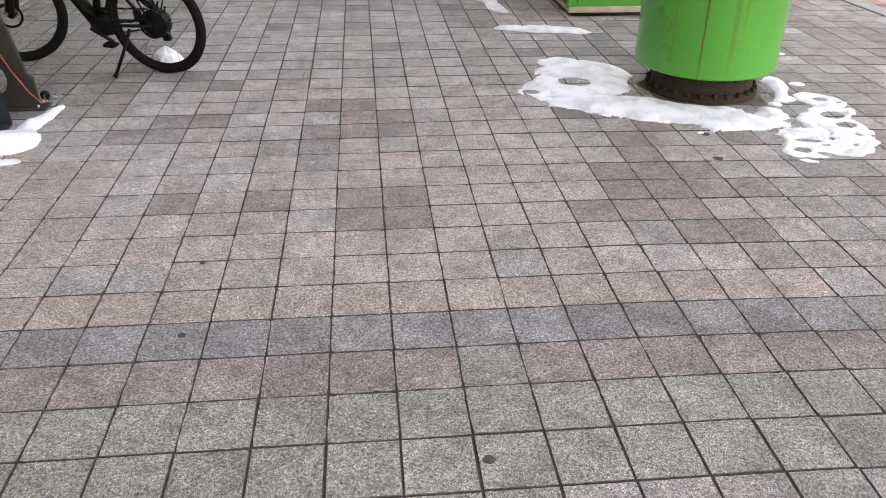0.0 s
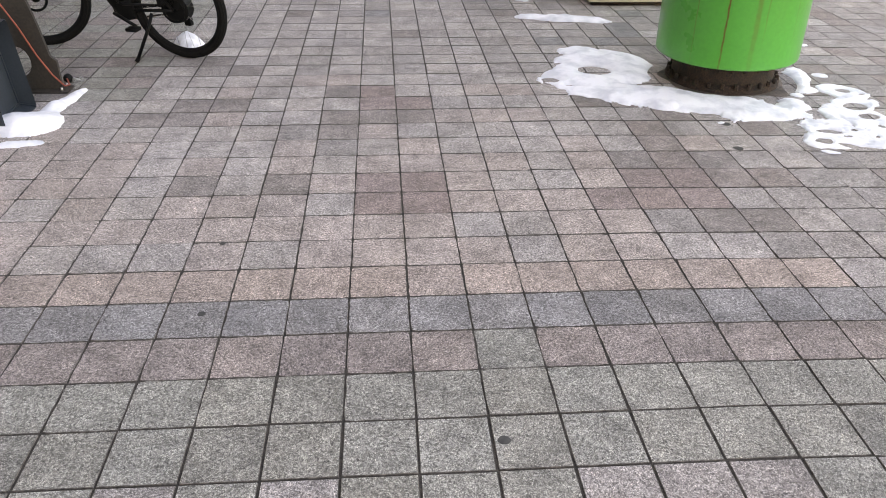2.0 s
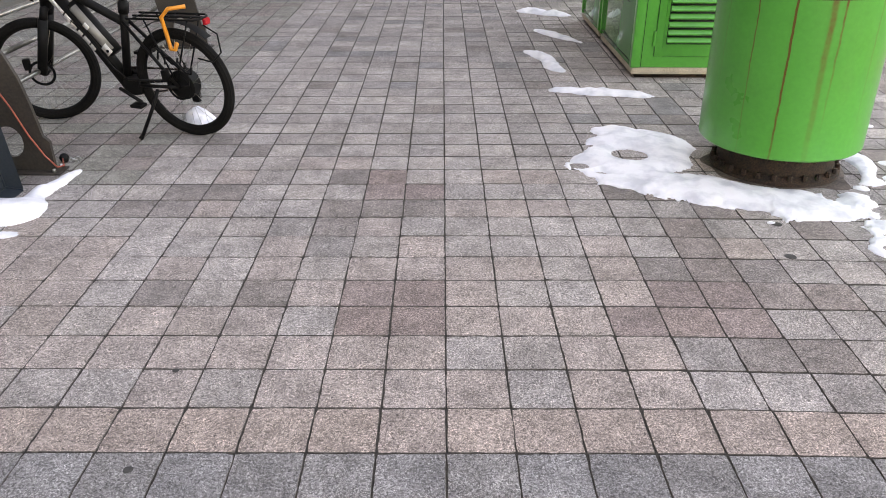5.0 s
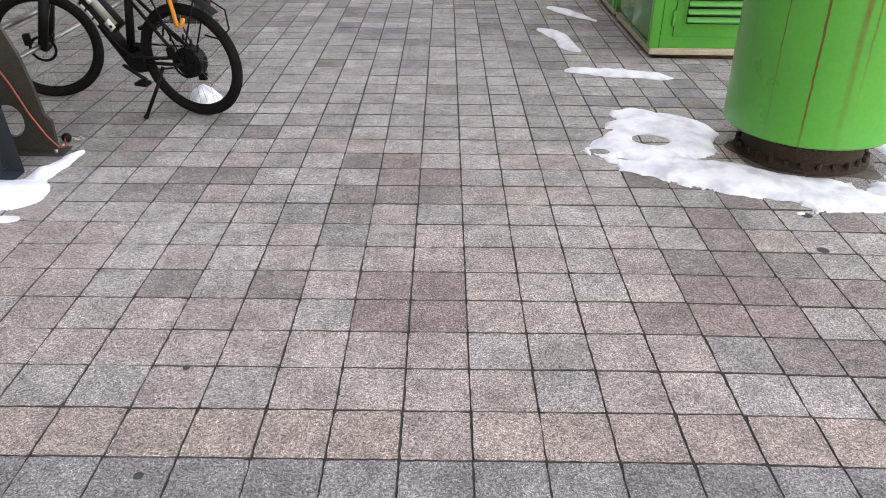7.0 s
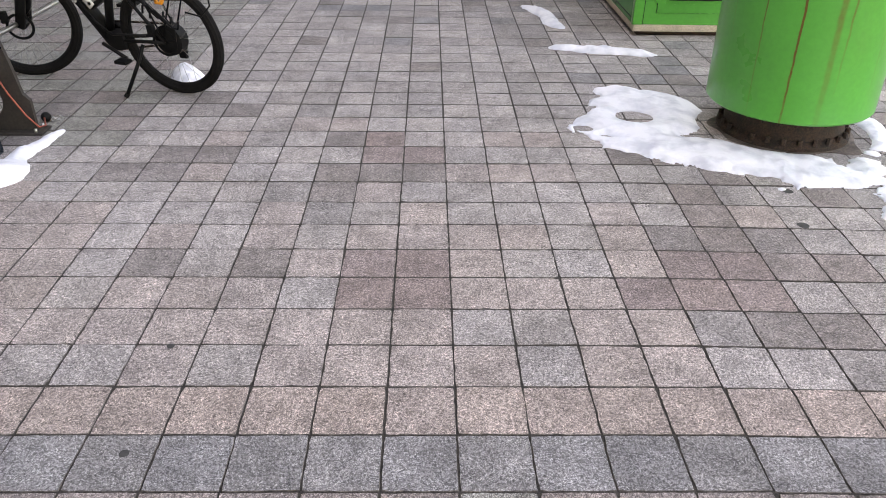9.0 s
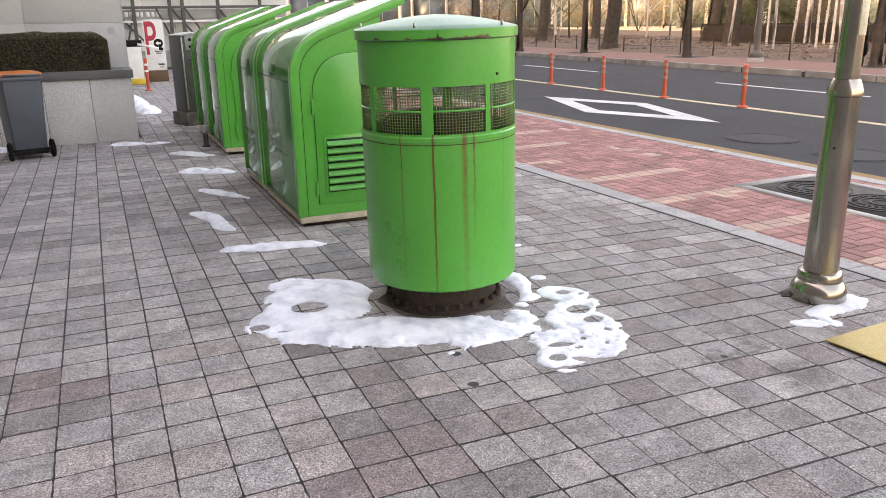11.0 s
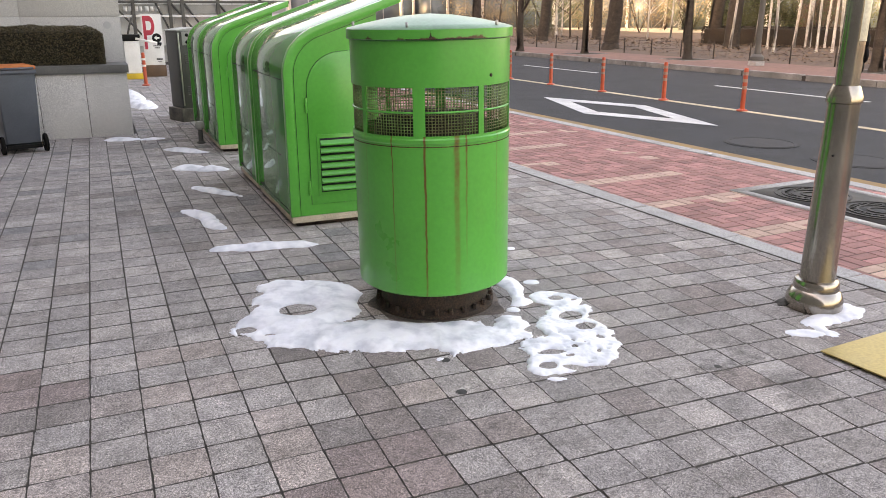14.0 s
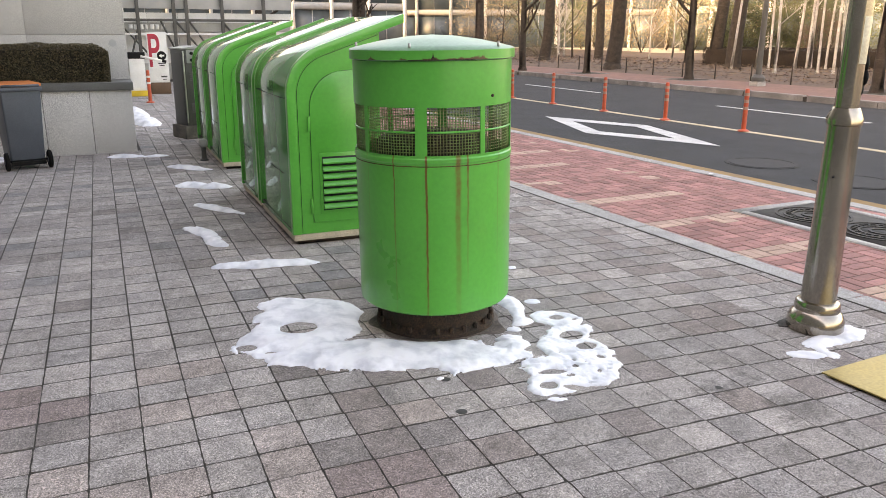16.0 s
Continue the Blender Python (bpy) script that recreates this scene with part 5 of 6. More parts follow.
for x, y, r in ((8.62, 6.79, 0.46), (8.62, 5.35, 0.46)):
    cover = thing("manhole_cover", pose(x, y, -0.1), "round iron manhole cover flush with the asphalt", "manhole", "manhole covers")
    part("collar", lathe([(r - 0.011, 0.001), (r + 0.02, 0.001), (r + 0.02, 0.0055), (r - 0.011, 0.0055)], 48, closed_profile=True), M_DARK, cover)
    part("plate", lathe([(0, 0.007), (r - 0.012, 0.007), (r - 0.012, 0.0)], 48), M_IRONDARK, cover)
    part("raised_ring", lathe([(r - 0.06, 0.007), (r - 0.06, 0.010), (r - 0.035, 0.010), (r - 0.035, 0.007)], 40), M_IRONDARK, cover)

grate = thing("iron_cover", pose(6.36, 3.62, 0, 0, 0, 2.6), "rectangular cast iron utility cover in a pale concrete frame", "utility cover")
bm = bmesh.new()
for lo_, hi_ in (((-0.52, -0.80, -0.02), (0.52, -0.70, 0.008)), ((-0.52, 0.70, -0.02), (0.52, 0.80, 0.008)), ((-0.52, -0.70, -0.02), (-0.42, 0.70, 0.008)), ((0.42, -0.70, -0.02), (0.52, 0.70, 0.008))):
    box(lo_, hi_, 0.0, bm)
part("frame", bm, M_KERB, grate, "pale concrete frame")
part("plate", box((-0.42, -0.70, -0.02), (0.42, 0.70, 0.002)), M_GRATE, grate)
for yc in (-0.33, 0.33):
    for q in (0.08, 0.16, 0.235, 0.30):
        bm = lathe([(q, 0.002), (q, 0.010), (q + 0.022, 0.010), (q + 0.022, 0.002)], 36)
        bm.transform(Matrix.Translation((0, yc, 0)))
        part("raised_ring", bm, M_GRATE, grate)
    for k in range(24):
        a = 2 * math.pi * k / 24
        bm = box((-0.009, 0.19, 0.002), (0.009, 0.23, 0.009))
        bm.transform(Matrix.Translation((0, yc, 0)) @ Matrix.Rotation(a, 4, "Z"))
        part("tread_bar", bm, M_GRATE, grate)


def lane_post():
    top = thing("lane_post", pose(11.18, 15.35, -0.1), "orange-red flexible lane post with pale reflective bands", "traffic post", "lane posts")
    part("foot", lathe([(0.0, 0.0), (0.10, 0.0), (0.10, 0.02), (0.05, 0.04), (0, 0.04)], 20), M_POST, top)
    post = part("tube", lathe([(0.0, 0.02), (0.042, 0.03), (0.040, 0.70), (0.034, 0.74), (0.0, 0.75)], 20), M_POST, top)
    for z in (0.38, 0.50, 0.62):
        part("reflector", lathe([(0.0405, z), (0.0425, z), (0.0425, z + 0.055), (0.0405, z + 0.055)], 20, closed_profile=True), mat_band, post, "pale reflective band")
    return top


mat_band = mat("reflective_band", (0.36, 0.22, 0.17), (0.28, 0.15, 0.12), rough=0.4, grain=0.1)
first = lane_post()
first.matrix_basis = pose(10.70, 15.57, -0.1)
for x, y in ((10.62, 17.5), (10.79, 13.55), (10.88, 11.58), (10.99, 9.58), (11.1, 7.6), (10.5, 19.5)):
    copy_thing(first, pose(x, y, -0.1))


# ---- across the road ----
bm = bmesh.new()
bmesh.ops.create_grid(bm, x_segments=60, y_segments=90, size=1)
for v_ in bm.verts:
    x, y = 20.6 + (v_.co.x + 1) * 11, 30 + v_.co.y * 70
    e = min(1, (x - 20.6) / 2.5)
    v_.co = (x, y, 0.02 + 0.14 * e + 0.08 * e * noise.noise((x * 0.25, y * 0.25, 0)) + 0.02 * noise.noise((x * 2, y * 2, 1)))
single("soil_bank", bm, M_SOIL, "bare brown soil under trees with leaf litter", "ground", STREET, kind="structure")
rnd = random.Random(11)
vv, ff = [], []
for _ in range(9000):
    x, y = rnd.uniform(20.7, 30), rnd.uniform(4, 42)
    s, a = rnd.uniform(0.03, 0.07), rnd.uniform(0, 6.28)
    z = 0.06 + 0.14 * min(1, (x - 20.6) / 2.5) + rnd.uniform(0.0, 0.05)
    k = len(vv)
    vv += [(x + s * math.cos(a + q * 1.57), y + s * math.sin(a + q * 1.57), z + rnd.uniform(-0.02, 0.03)) for q in range(4)]
    ff.append((k, k + 1, k + 2, k + 3))
ob = from_arrays("leaf_litter", vv, ff, [mat("leaf_litter", (0.17, 0.112, 0.072), (0.12, 0.08, 0.052), rough=0.85, scale=3, fine=30, grain=0.3, bump=0, island=0.4)])
tagged(ob, "scattered dry brown leaves on the soil bank", "leaf litter", kind="stuff")
single("plaza", box((31, -40, -0.3), (120, 140, 0.10)), mat("sunlit_plaza", (0.50, 0.44, 0.34), (0.42, 0.37, 0.29), rough=0.9, scale=0.3, fine=4, grain=0.12), "pale sunlit plaza beyond the trees", "ground", kind="structure", smooth=0)


def limb(bm, p, d, length, r, rnd, depth, n=7, up=0.15):
    pts = [Vector(p)]
    d = Vector(d).normalized()
    steps = 4 if depth else 3
    for k in range(steps):
        d = (d + Vector((rnd.uniform(-1, 1), rnd.uniform(-1, 1), rnd.uniform(-0.6, 1) * 0.8)) * 0.16 + Vector((0, 0, up * 0.3))).normalized()
        pts.append(pts[-1] + d * length / steps)
    tube(pts, r, n, bm, r_end=r * 0.45)
    if depth:
        for k in range(rnd.randint(3, 4)):
            q = pts[rnd.randint(1, len(pts) - 1)]
            e = (d + Vector((rnd.uniform(-1, 1), rnd.uniform(-1, 1), rnd.uniform(-0.1, 0.9)))).normalized()
            limb(bm, q, e, length * rnd.uniform(0.45, 0.7), r * 0.45, rnd, depth - 1, max(4, n - 2), up)


def tree(x, y, z, height, r, lean, seed, label, bark=None, first=0.45, group="bare winter trees", limbs=7, depth=2):
    rnd = random.Random(seed)
    top = thing("tree", pose(x, y, z), label, "tree", group)
    bm = bmesh.new()
    pts = []
    for k in range(9):
        t = k / 8
        pts.append((lean[0] * t * height + 0.06 * r * 8 * noise.noise((seed, t * 3, 0)), lean[1] * t * height + 0.06 * r * 8 * noise.noise((seed, t * 3, 9)), t * height))
    pts.insert(1, (pts[0][0], pts[0][1], height * 0.03))
    rings_r = [r * 1.35] + [r * (1 - 0.55 * k / 8) for k in range(9)]
    for a, b, ra, rb in zip(pts, pts[1:], rings_r, rings_r[1:]):
        tube([a, b], ra, 12, bm, r_end=rb)
    bmesh.ops.remove_doubles(bm, verts=bm.verts, dist=0.002)
    part("trunk", bm, bark or M_BARK, top, smooth=1.2)
    bm = bmesh.new()
    for k in range(limbs):
        t = first + (1 - first) * (k + rnd.random()) / limbs
        i = min(len(pts) - 2, int(t * 8) + 1)
        p = Vector(pts[i]).lerp(Vector(pts[i + 1]), rnd.random())
        a = rnd.uniform(0, 6.28)
        limb(bm, p, (math.cos(a), math.sin(a), rnd.uniform(0.4, 1.1)), height * rnd.uniform(0.22, 0.36), r * 0.42, rnd, depth)
    part("crown", bm, bark or M_BARK, top, "bare branching limbs", smooth=1.2)
    return top


tree(16.9, 28.2, 0.05, 6.5, 0.15, (0.01, 0.02), 1, "bare street tree forking low at the far kerb", first=0.18)
tree(18.15, 25.3, 0.05, 6.5, 0.13, (0.0, 0.0), 2, "slim bare street tree in a paved pit", first=0.25)
tree(19.1, 20.5, 0.05, 6.5, 0.14, (-0.02, 0.01), 3, "slim bare street tree in a paved pit", first=0.35)
tree(19.6, 13.7, 0.05, 7, 0.15, (0.01, 0.0), 4, "bare street tree near the far kerb", first=0.4)
tree(22.6, 36.0, 0.02, 11, 0.30, (0.05, -0.03), 5, "tall leaning pine trunk with dark bark", first=0.5, limbs=5)
tree(21.0, 27.6, 0.02, 11, 0.33, (0.04, -0.02), 6, "thick leaning pine trunk with dark bark", first=0.55, limbs=5)
tree(26.4, 36.5, 0.02, 11, 0.26, (-0.01, 0.0), 7, "straight pine trunk with dark bark", first=0.5, limbs=5)
tree(26.8, 27.8, 0.02, 11, 0.30, (0.05, -0.05), 8, "leaning pine trunk with dark bark", first=0.55, limbs=5)
tree(24.9, 24.6, 0.02, 11, 0.31, (0.03, -0.03), 9, "leaning pine trunk with rough bark", first=0.6, limbs=5)
tree(25.5, 17.2, 0.02, 11, 0.34, (0.03, -0.02), 10, "thick pine trunk with rough bark", first=0.6, limbs=5)
tree(19.2, 37.0, 0.02, 9, 0.25, (0.0, 0.02), 21, "dark bare tree by the far pavement", first=0.25)
tree(14.5, 44.0, 0.0, 9, 0.25, (0.05, 0.02), 22, "spreading bare tree far up the street", first=0.15, limbs=9)
tree(10.2, 50.0, 0.0, 9, 0.25, (-0.02, 0.02), 23, "spreading bare tree far up the street", first=0.12, limbs=9)
tree(17.5, 52.0, 0.0, 10, 0.28, (0.02, 0.02), 24, "spreading bare tree far up the street", first=0.15, limbs=9)
for x, y in ((18.15, 25.3), (19.1, 20.5), (19.6, 13.7)):
    pit = thing("tree_pit", pose(x, y, 0.05, 0, 0, 2.6), "square dark soil pit round a street tree", "tree pit", "tree pits", "structure")
    part("soil", box((-0.6, -0.6, -0.02), (0.6, 0.6, 0.010), 0.003), M_HEDGECORE, pit)
    for a, b in (((-0.66, -0.66), (0.66, -0.6)), ((-0.66, 0.6), (0.66, 0.66)), ((-0.66, -0.6), (-0.6, 0.6)), ((0.6, -0.6), (0.66, 0.6))):
        part("edge", box((*a, -0.02), (*b, 0.012), 0.003), M_FARKERB, pit)
rnd = random.Random(5)
for k in range(18):
    x, y = 25.0 + k * 0.36 + rnd.uniform(-1.0, 1.0), 24.6 - k * 0.40 + rnd.uniform(-0.8, 0.8)
    tree(x, y, 0.15, rnd.uniform(6, 8), rnd.uniform(0.038, 0.062), (rnd.uniform(-0.05, 0.05), rnd.uniform(-0.05, 0.05)), 40 + k, "slender pale birch trunk on the soil bank", M_BIRCH, 0.35, "birch trees", 6, 1)
more = random.Random(8)
for k in range(11):
    x, y = 24.0 + k * 0.55 + more.uniform(-0.6, 0.6), 20.6 - k * 0.42 + more.uniform(-0.6, 0.6)
    tree(x, y, 0.15, more.uniform(6, 8), more.uniform(0.045, 0.065), (more.uniform(-0.06, 0.06), more.uniform(-0.06, 0.06)), 200 + k, "slender pale birch trunk on the soil bank", M_BIRCH, 0.35, "birch trees", 6, 1)
for k in range(12):
    x, y = rnd.uniform(24, 31), rnd.uniform(27, 46)
    tree(x, y, 0.12, rnd.uniform(3, 5.5), rnd.uniform(0.04, 0.07), (rnd.uniform(-0.06, 0.06), rnd.uniform(-0.06, 0.06)), 60 + k, "young bare tree with thin branches", M_BIRCH if k % 2 else M_BARK, 0.2, "young trees", 8, 1)


def shrub(name, x, y, z, rx, ry, h, count, material, label, seed, size=0.06):
    rnd = random.Random(seed)
    top = thing(name, pose(x, y, z), label, "shrub", "shrubs")
    bm = bmesh.new()
    for k in range(9):
        a = rnd.uniform(0, 6.28)
        tube([(0, 0, 0), (0.4 * rx * math.cos(a), 0.4 * ry * math.sin(a), h * 0.5), (0.75 * rx * math.cos(a), 0.75 * ry * math.sin(a), h * rnd.uniform(0.7, 0.95))], 0.025, 5, bm, r_end=0.008)
    part("stem", bm, M_BARK, top)
    verts, faces = [], []
    for _ in range(count * 2):
        p = Vector((rnd.gauss(0, 1), rnd.gauss(0, 1), rnd.gauss(0, 1))).normalized() * rnd.uniform(0.55, 1.0)
        c = Vector((p.x * rx, p.y * ry, h * 0.5 + p.z * h * 0.5)) * (1 + 0.25 * noise.noise(p * 2.5 + Vector((seed, 0, 0))))
        c.z = max(0.03, c.z)
        d = Vector((rnd.uniform(-1, 1), rnd.uniform(-1, 1), rnd.uniform(-1, 1))).normalized()
        w = d.orthogonal().normalized()
        k = len(verts)
        s = size * 0.6 * rnd.uniform(0.6, 1.3)
        verts += [tuple(c - d * s), tuple(c + w * s * 0.6), tuple(c + d * s), tuple(c - w * s * 0.6)]
        faces.append((k, k + 1, k + 2, k + 3))
    ob = from_arrays("foliage", verts, faces, [material])
    ob.parent = top
    tagged(ob, kind="stuff")
    return top


M_WINTER = mat("winter_hedge", (0.036, 0.025, 0.017), (0.024, 0.018, 0.013), rough=0.9, scale=4, fine=20, grain=0.3, bump=0, island=0.4)
shrub("shrub", 30.5, 30.0, 0.1, 1.6, 1.4, 3.4, 9000, M_PINE, "dense dark green conifer shrub", 1, 0.085)
shrub("shrub", 47.0, 56.0, 0.1, 2.2, 2.0, 4.0, 5720, M_DRYLEAF, "tall shrub with dry orange leaves", 2, 0.066)
shrub("shrub", 42.0, 62.0, 0.1, 2.5, 2.2, 4.6, 5720, M_PINE, "broad green conifer behind the trees", 3, 0.066)
shrub("shrub", 31.0, 25.5, 0.1, 1.2, 1.2, 2.6, 3520, M_DRYLEAF, "shrub with dry reddish leaves", 4, 0.054)
shrub("shrub", 25.0, 40.5, 0.12, 1.6, 0.8, 0.9, 3300, M_LEAF, "low rounded brownish shrub", 5, 0.042)
shrub("shrub", 35.5, 22.5, 0.1, 3.4, 2.6, 5.5, 15000, M_WINTER, "tangled dark brown winter thicket behind the birches", 7, 0.095)
shrub("shrub", 36.5, 17.0, 0.1, 3.4, 2.6, 5.5, 15000, M_PINE, "broad dark conifer behind the birches", 8, 0.095)
shrub("shrub", 33.0, 28.5, 0.1, 1.8, 1.6, 4.4, 10000, M_PINE, "dense dark green conifer by the hedge", 9, 0.085)
for k, (bearing, far, h) in enumerate(((27, 66, 5.0), (31, 62, 6.5), (34.5, 68, 4.5), (37.5, 62, 7.0), (41, 70, 5.0), (43.5, 58, 6.5), (47, 64, 7.0), (50.5, 60, 6.0), (54, 66, 7.5), (58, 60, 6.5))):
    kind_, words = ((M_GOLD, "golden sunlit winter shrub beyond the plaza"), (M_PINE, "green sunlit conifer shrub beyond the plaza"), (M_GOLD, "golden sunlit winter shrub beyond the plaza"))[k % 3] if bearing < 45 else (M_PINE, "dark green conifer beyond the plaza")
    shrub("shrub", 0.6 + far * math.sin(radians(bearing)), -0.9 + far * math.cos(radians(bearing)), 0.1, 2.6 + 0.25 * h, 2.2, h, 3600, kind_, words, 30 + k, 0.11)
hb = thing("low_hedge", pose(27.9, 25.8, 0.12, 0, 0, 26), "long clipped brown winter hedge on the soil bank", "hedge")
part("core", box((-0.4, -6.0, 0), (0.4, 2.6, 0.78), 0.1), M_WINTER, hb)
rnd = random.Random(70)
v, f = leaves((-0.48, -6.1, 0), (0.48, 2.7, 0.86), 20000, 0.03, rnd)
ob = from_arrays("foliage", [tuple(p) for p in v], f, [M_WINTER])
ob.parent = hb
tagged(ob, kind="stuff")

fence = thing("low_fence", STREET @ pose(20.9, 0, 0), "low dark wire fence with thin posts along the soil bank", "fence")
for k in range(26):
    part("post", tube([(0, -4 + 1.6 * k, 0), (0.03 * noise.noise((k, 0, 0)), -4 + 1.6 * k, 0.62)], 0.025, 6), M_BARK, fence)
for z in (0.3, 0.55):
    part("wire", tube([(0, -4, z), (0, 36, z)], 0.006, 4), M_BARK, fence)

lamp = thing("street_lamp", pose(18.75, 17.05, 0.05), "grey street lamp mast on a bolted square base across the road", "street lamp")
part("base_box", box((-0.17, -0.17, 0), (0.17, 0.17, 0.14), 0.02), M_KERB, lamp)
part("base_cone", lathe([(0.2, 0.16), (0.2, 0.26), (0.13, 0.34), (0.0, 0.34)], 20), M_ECAB, lamp)
part("mast", lathe([(0.085, 0.3), (0.065, 7.0), (0, 7.0)], 20), M_ECAB, lamp)
part("arm", tube([(0, 0, 6.9), (-0.8, 0, 7.3), (-2.0, 0, 7.4)], 0.05, 8), M_ECAB2, lamp)


def office(name, m, width, height, depth, label, pane, wallm, storeys, bays, base=0.0):
    top = thing(name, m, label, "building")
    part("wall", box((-width / 2, 0.25, 0), (width / 2, depth, height)), wallm, top, smooth=0)
    part("roof", box((-width / 2 - 0.2, 0.0, height), (width / 2 + 0.2, depth, height + 0.5), 0.03), wallm, top)
    sh = height / storeys
    bw = width / bays
    for s in range(storeys):
        part("floor_band", box((-width / 2, 0.0, s * sh + sh * 0.86), (width / 2, 0.26, (s + 1) * sh)), wallm, top)
        for b in range(bays):
            x = -width / 2 + b * bw
            w = part("window", box((x + 0.12, 0.18, s * sh + 0.06), (x + bw - 0.12, 0.245, s * sh + sh * 0.85)), pane, top)
            part("window_frame", box((x + bw * 0.5 - 0.03, 0.12, s * sh + 0.06), (x + bw * 0.5 + 0.03, 0.19, s * sh + sh * 0.85)), wallm, w)
    for b in range(bays + 1):
        x = -width / 2 + b * bw
        part("column", box((x - 0.13, -0.12, 0), (x + 0.13, 0.24, height - 0.02)), M_WHITE, top)
    return top


office("office_building", pose(58, 42, 0.1, 0, 0, -58), 34, 15, 12, "glazed office building with white columns behind the trees", M_GLASSY, M_FACADE, 4, 14)
office("office_building", pose(38, 74, 0.1, 0, 0, -35), 44, 15, 12, "sunlit cream office building behind the trees", M_GLASSY, M_FACADE, 4, 12)
office("office_building", pose(6, 66, 0.0, 0, 0, 0), 40, 12, 10, "pale grey building at the end of the lane", M_GLASSY, M_GREYFAC, 3, 12)

# entrance frame and signs up the lane
gantry = thing("entrance_frame", pose(0, 27, 0), "dark steel entrance frame with slanted braces before pale hoarding panels", "steel frame")
for x in (1.25, 1.92, 3.05, 3.45, 4.6, 6.0):
    part("post", box((x - 0.055, -0.055, 0), (x + 0.055, 0.055, 3.4), 0.008), M_ECAB, gantry)
for x, z, dx, dz in ((1.25, 1.95, 0.95, -1.15), (1.45, 0.2, 0.45, 1.5), (3.05, 1.95, 0.75, -0.95), (2.6, 1.95, 0.42, -1.0), (3.45, 2.0, 0.8, -1.2), (4.6, 1.9, 0.9, -1.1)):
    part("brace", tube([(x, -0.02, z), (x + dx, -0.02, z + dz)], 0.032, 6), M_ECAB, gantry)
part("fascia", box((0.3, 0.1, 2.3), (7.0, 0.2, 2.75), 0.01), M_GREYFAC, gantry)
part("name_board", box((1.3, 0.06, 1.57), (6.9, 0.12, 1.86), 0.006), M_ECAB2, gantry, "grey name board")
part("top_rail", box((0.3, -0.06, 1.90), (7.0, 0.06, 1.98), 0.008), M_ECAB, gantry)
part("sill", box((1.3, -0.05, 1.46), (7.0, 0.14, 1.53), 0.008), M_ECAB2P, gantry)
part("low_wall", box((0.3, 0.45, 0.0), (7.0, 0.6, 0.55), 0.01), M_GREYFAC, gantry)
for k in range(7):
    part("hoarding_panel", box((0.31 + 0.96 * k, 0.34, 0.55), (1.26 + 0.96 * k, 0.40, 2.18), 0.006), M_ECAB2P, gantry, "pale hoarding panel")
for k, w in enumerate((0.12, 0.09, 0.12, 0.08, 0.12, 0.10, 0.12)):
    part("letter_bar", box((1.62 + k * 0.165, 0.035, 1.64), (1.62 + k * 0.165 + w, 0.062, 1.80)), M_WHITE, gantry)

sign = thing("parking_sign", pose(2.03, 21.0, 0, 0, 0, -4), "white parking sign board with a red letter on brown base", "sign")
part("base", box((-0.26, -0.10, 0), (0.26, 0.10, 0.29), 0.006), M_BROWN, sign)
panel = part("board", box((-0.245, -0.05, 0.29), (0.245, 0.05, 1.56), 0.006), M_WHITE, sign)


def letters(text, size, m, material, parent, name="letter"):
    cu = bpy.data.curves.new(name, "FONT")
    cu.body, cu.size, cu.extrude, cu.offset = text, size, 0.002, 0.012
    cu.align_x = "CENTER"
    tmp = bpy.data.objects.new(name, cu)
    me = bpy.data.meshes.new_from_object(tmp)
    bpy.data.objects.remove(tmp)
    me.materials.append(material)
    ob = new(name, me)
    ob.parent = parent
    ob.matrix_basis = m
    return ob


letters("P", 1.18, pose(-0.09, -0.052, 0.70, 90, 0, 0) @ Matrix.Diagonal((0.52, 1, 1, 1)), M_SIGNRED, panel)
bm = lathe([(0, 0.0), (0.115, 0.0), (0.115, -0.003), (0, -0.003)], 28)
bm.transform(pose(0.095, -0.052, 0.97, 90))
part("arrow_disc", bm, M_BLACK, panel, "black disc with a white arrow")
part("arrow", prism([(-0.07, 0), (0.0, 0.055), (0.0, 0.02), (0.065, 0.02), (0.065, -0.02), (0.0, -0.02), (0.0, -0.055)], -0.003, 0.0), M_WHITE, panel).matrix_basis = pose(0.095, -0.056, 0.97)
for k, (a, b) in enumerate(((0.0, 0.18), (0.03, 0.15))):
    part("text_bar", box((a - 0.01, -0.053, 0.76 - 0.05 * k), (b, -0.0505, 0.785 - 0.05 * k)), M_ECAB, panel)
part("text_bar", box((0.04, -0.053, 0.42), (0.19, -0.0505, 0.46)), M_ECAB, panel)
part("text_bar", box((0.07, -0.053, 0.36), (0.17, -0.0505, 0.38)), M_ECAB, panel)

gate = thing("barrier_machine", pose(1.47, 20.4, 0), "white parking barrier machine with dark top and yellow foot", "barrier")
part("foot", box((-0.24, -0.2, 0), (0.24, 0.2, 0.14), 0.01), M_YELLOW, gate)
part("cabinet", box((-0.18, -0.15, 0.14), (0.18, 0.15, 0.92), 0.015), M_WHITE, gate)
part("head", box((-0.21, -0.17, 0.92), (0.21, 0.17, 1.08), 0.02), M_BLACK, gate)
boom = part("boom", tube([(0.1, -0.18, 0.98), (0.62, -0.18, 0.86)], 0.028, 8), M_WHITE, gate)
part("boom_tip", tube([(0.60, -0.18, 0.865), (0.70, -0.18, 0.842)], 0.036, 8), M_BLACK, boom)
guide = thing("guide_post", pose(1.60, 18.25, 0), "orange flexible guide post with white bands", "traffic post")
part("foot", lathe([(0, 0), (0.09, 0), (0.09, 0.02), (0.04, 0.04), (0, 0.04)], 16), M_POST, guide)
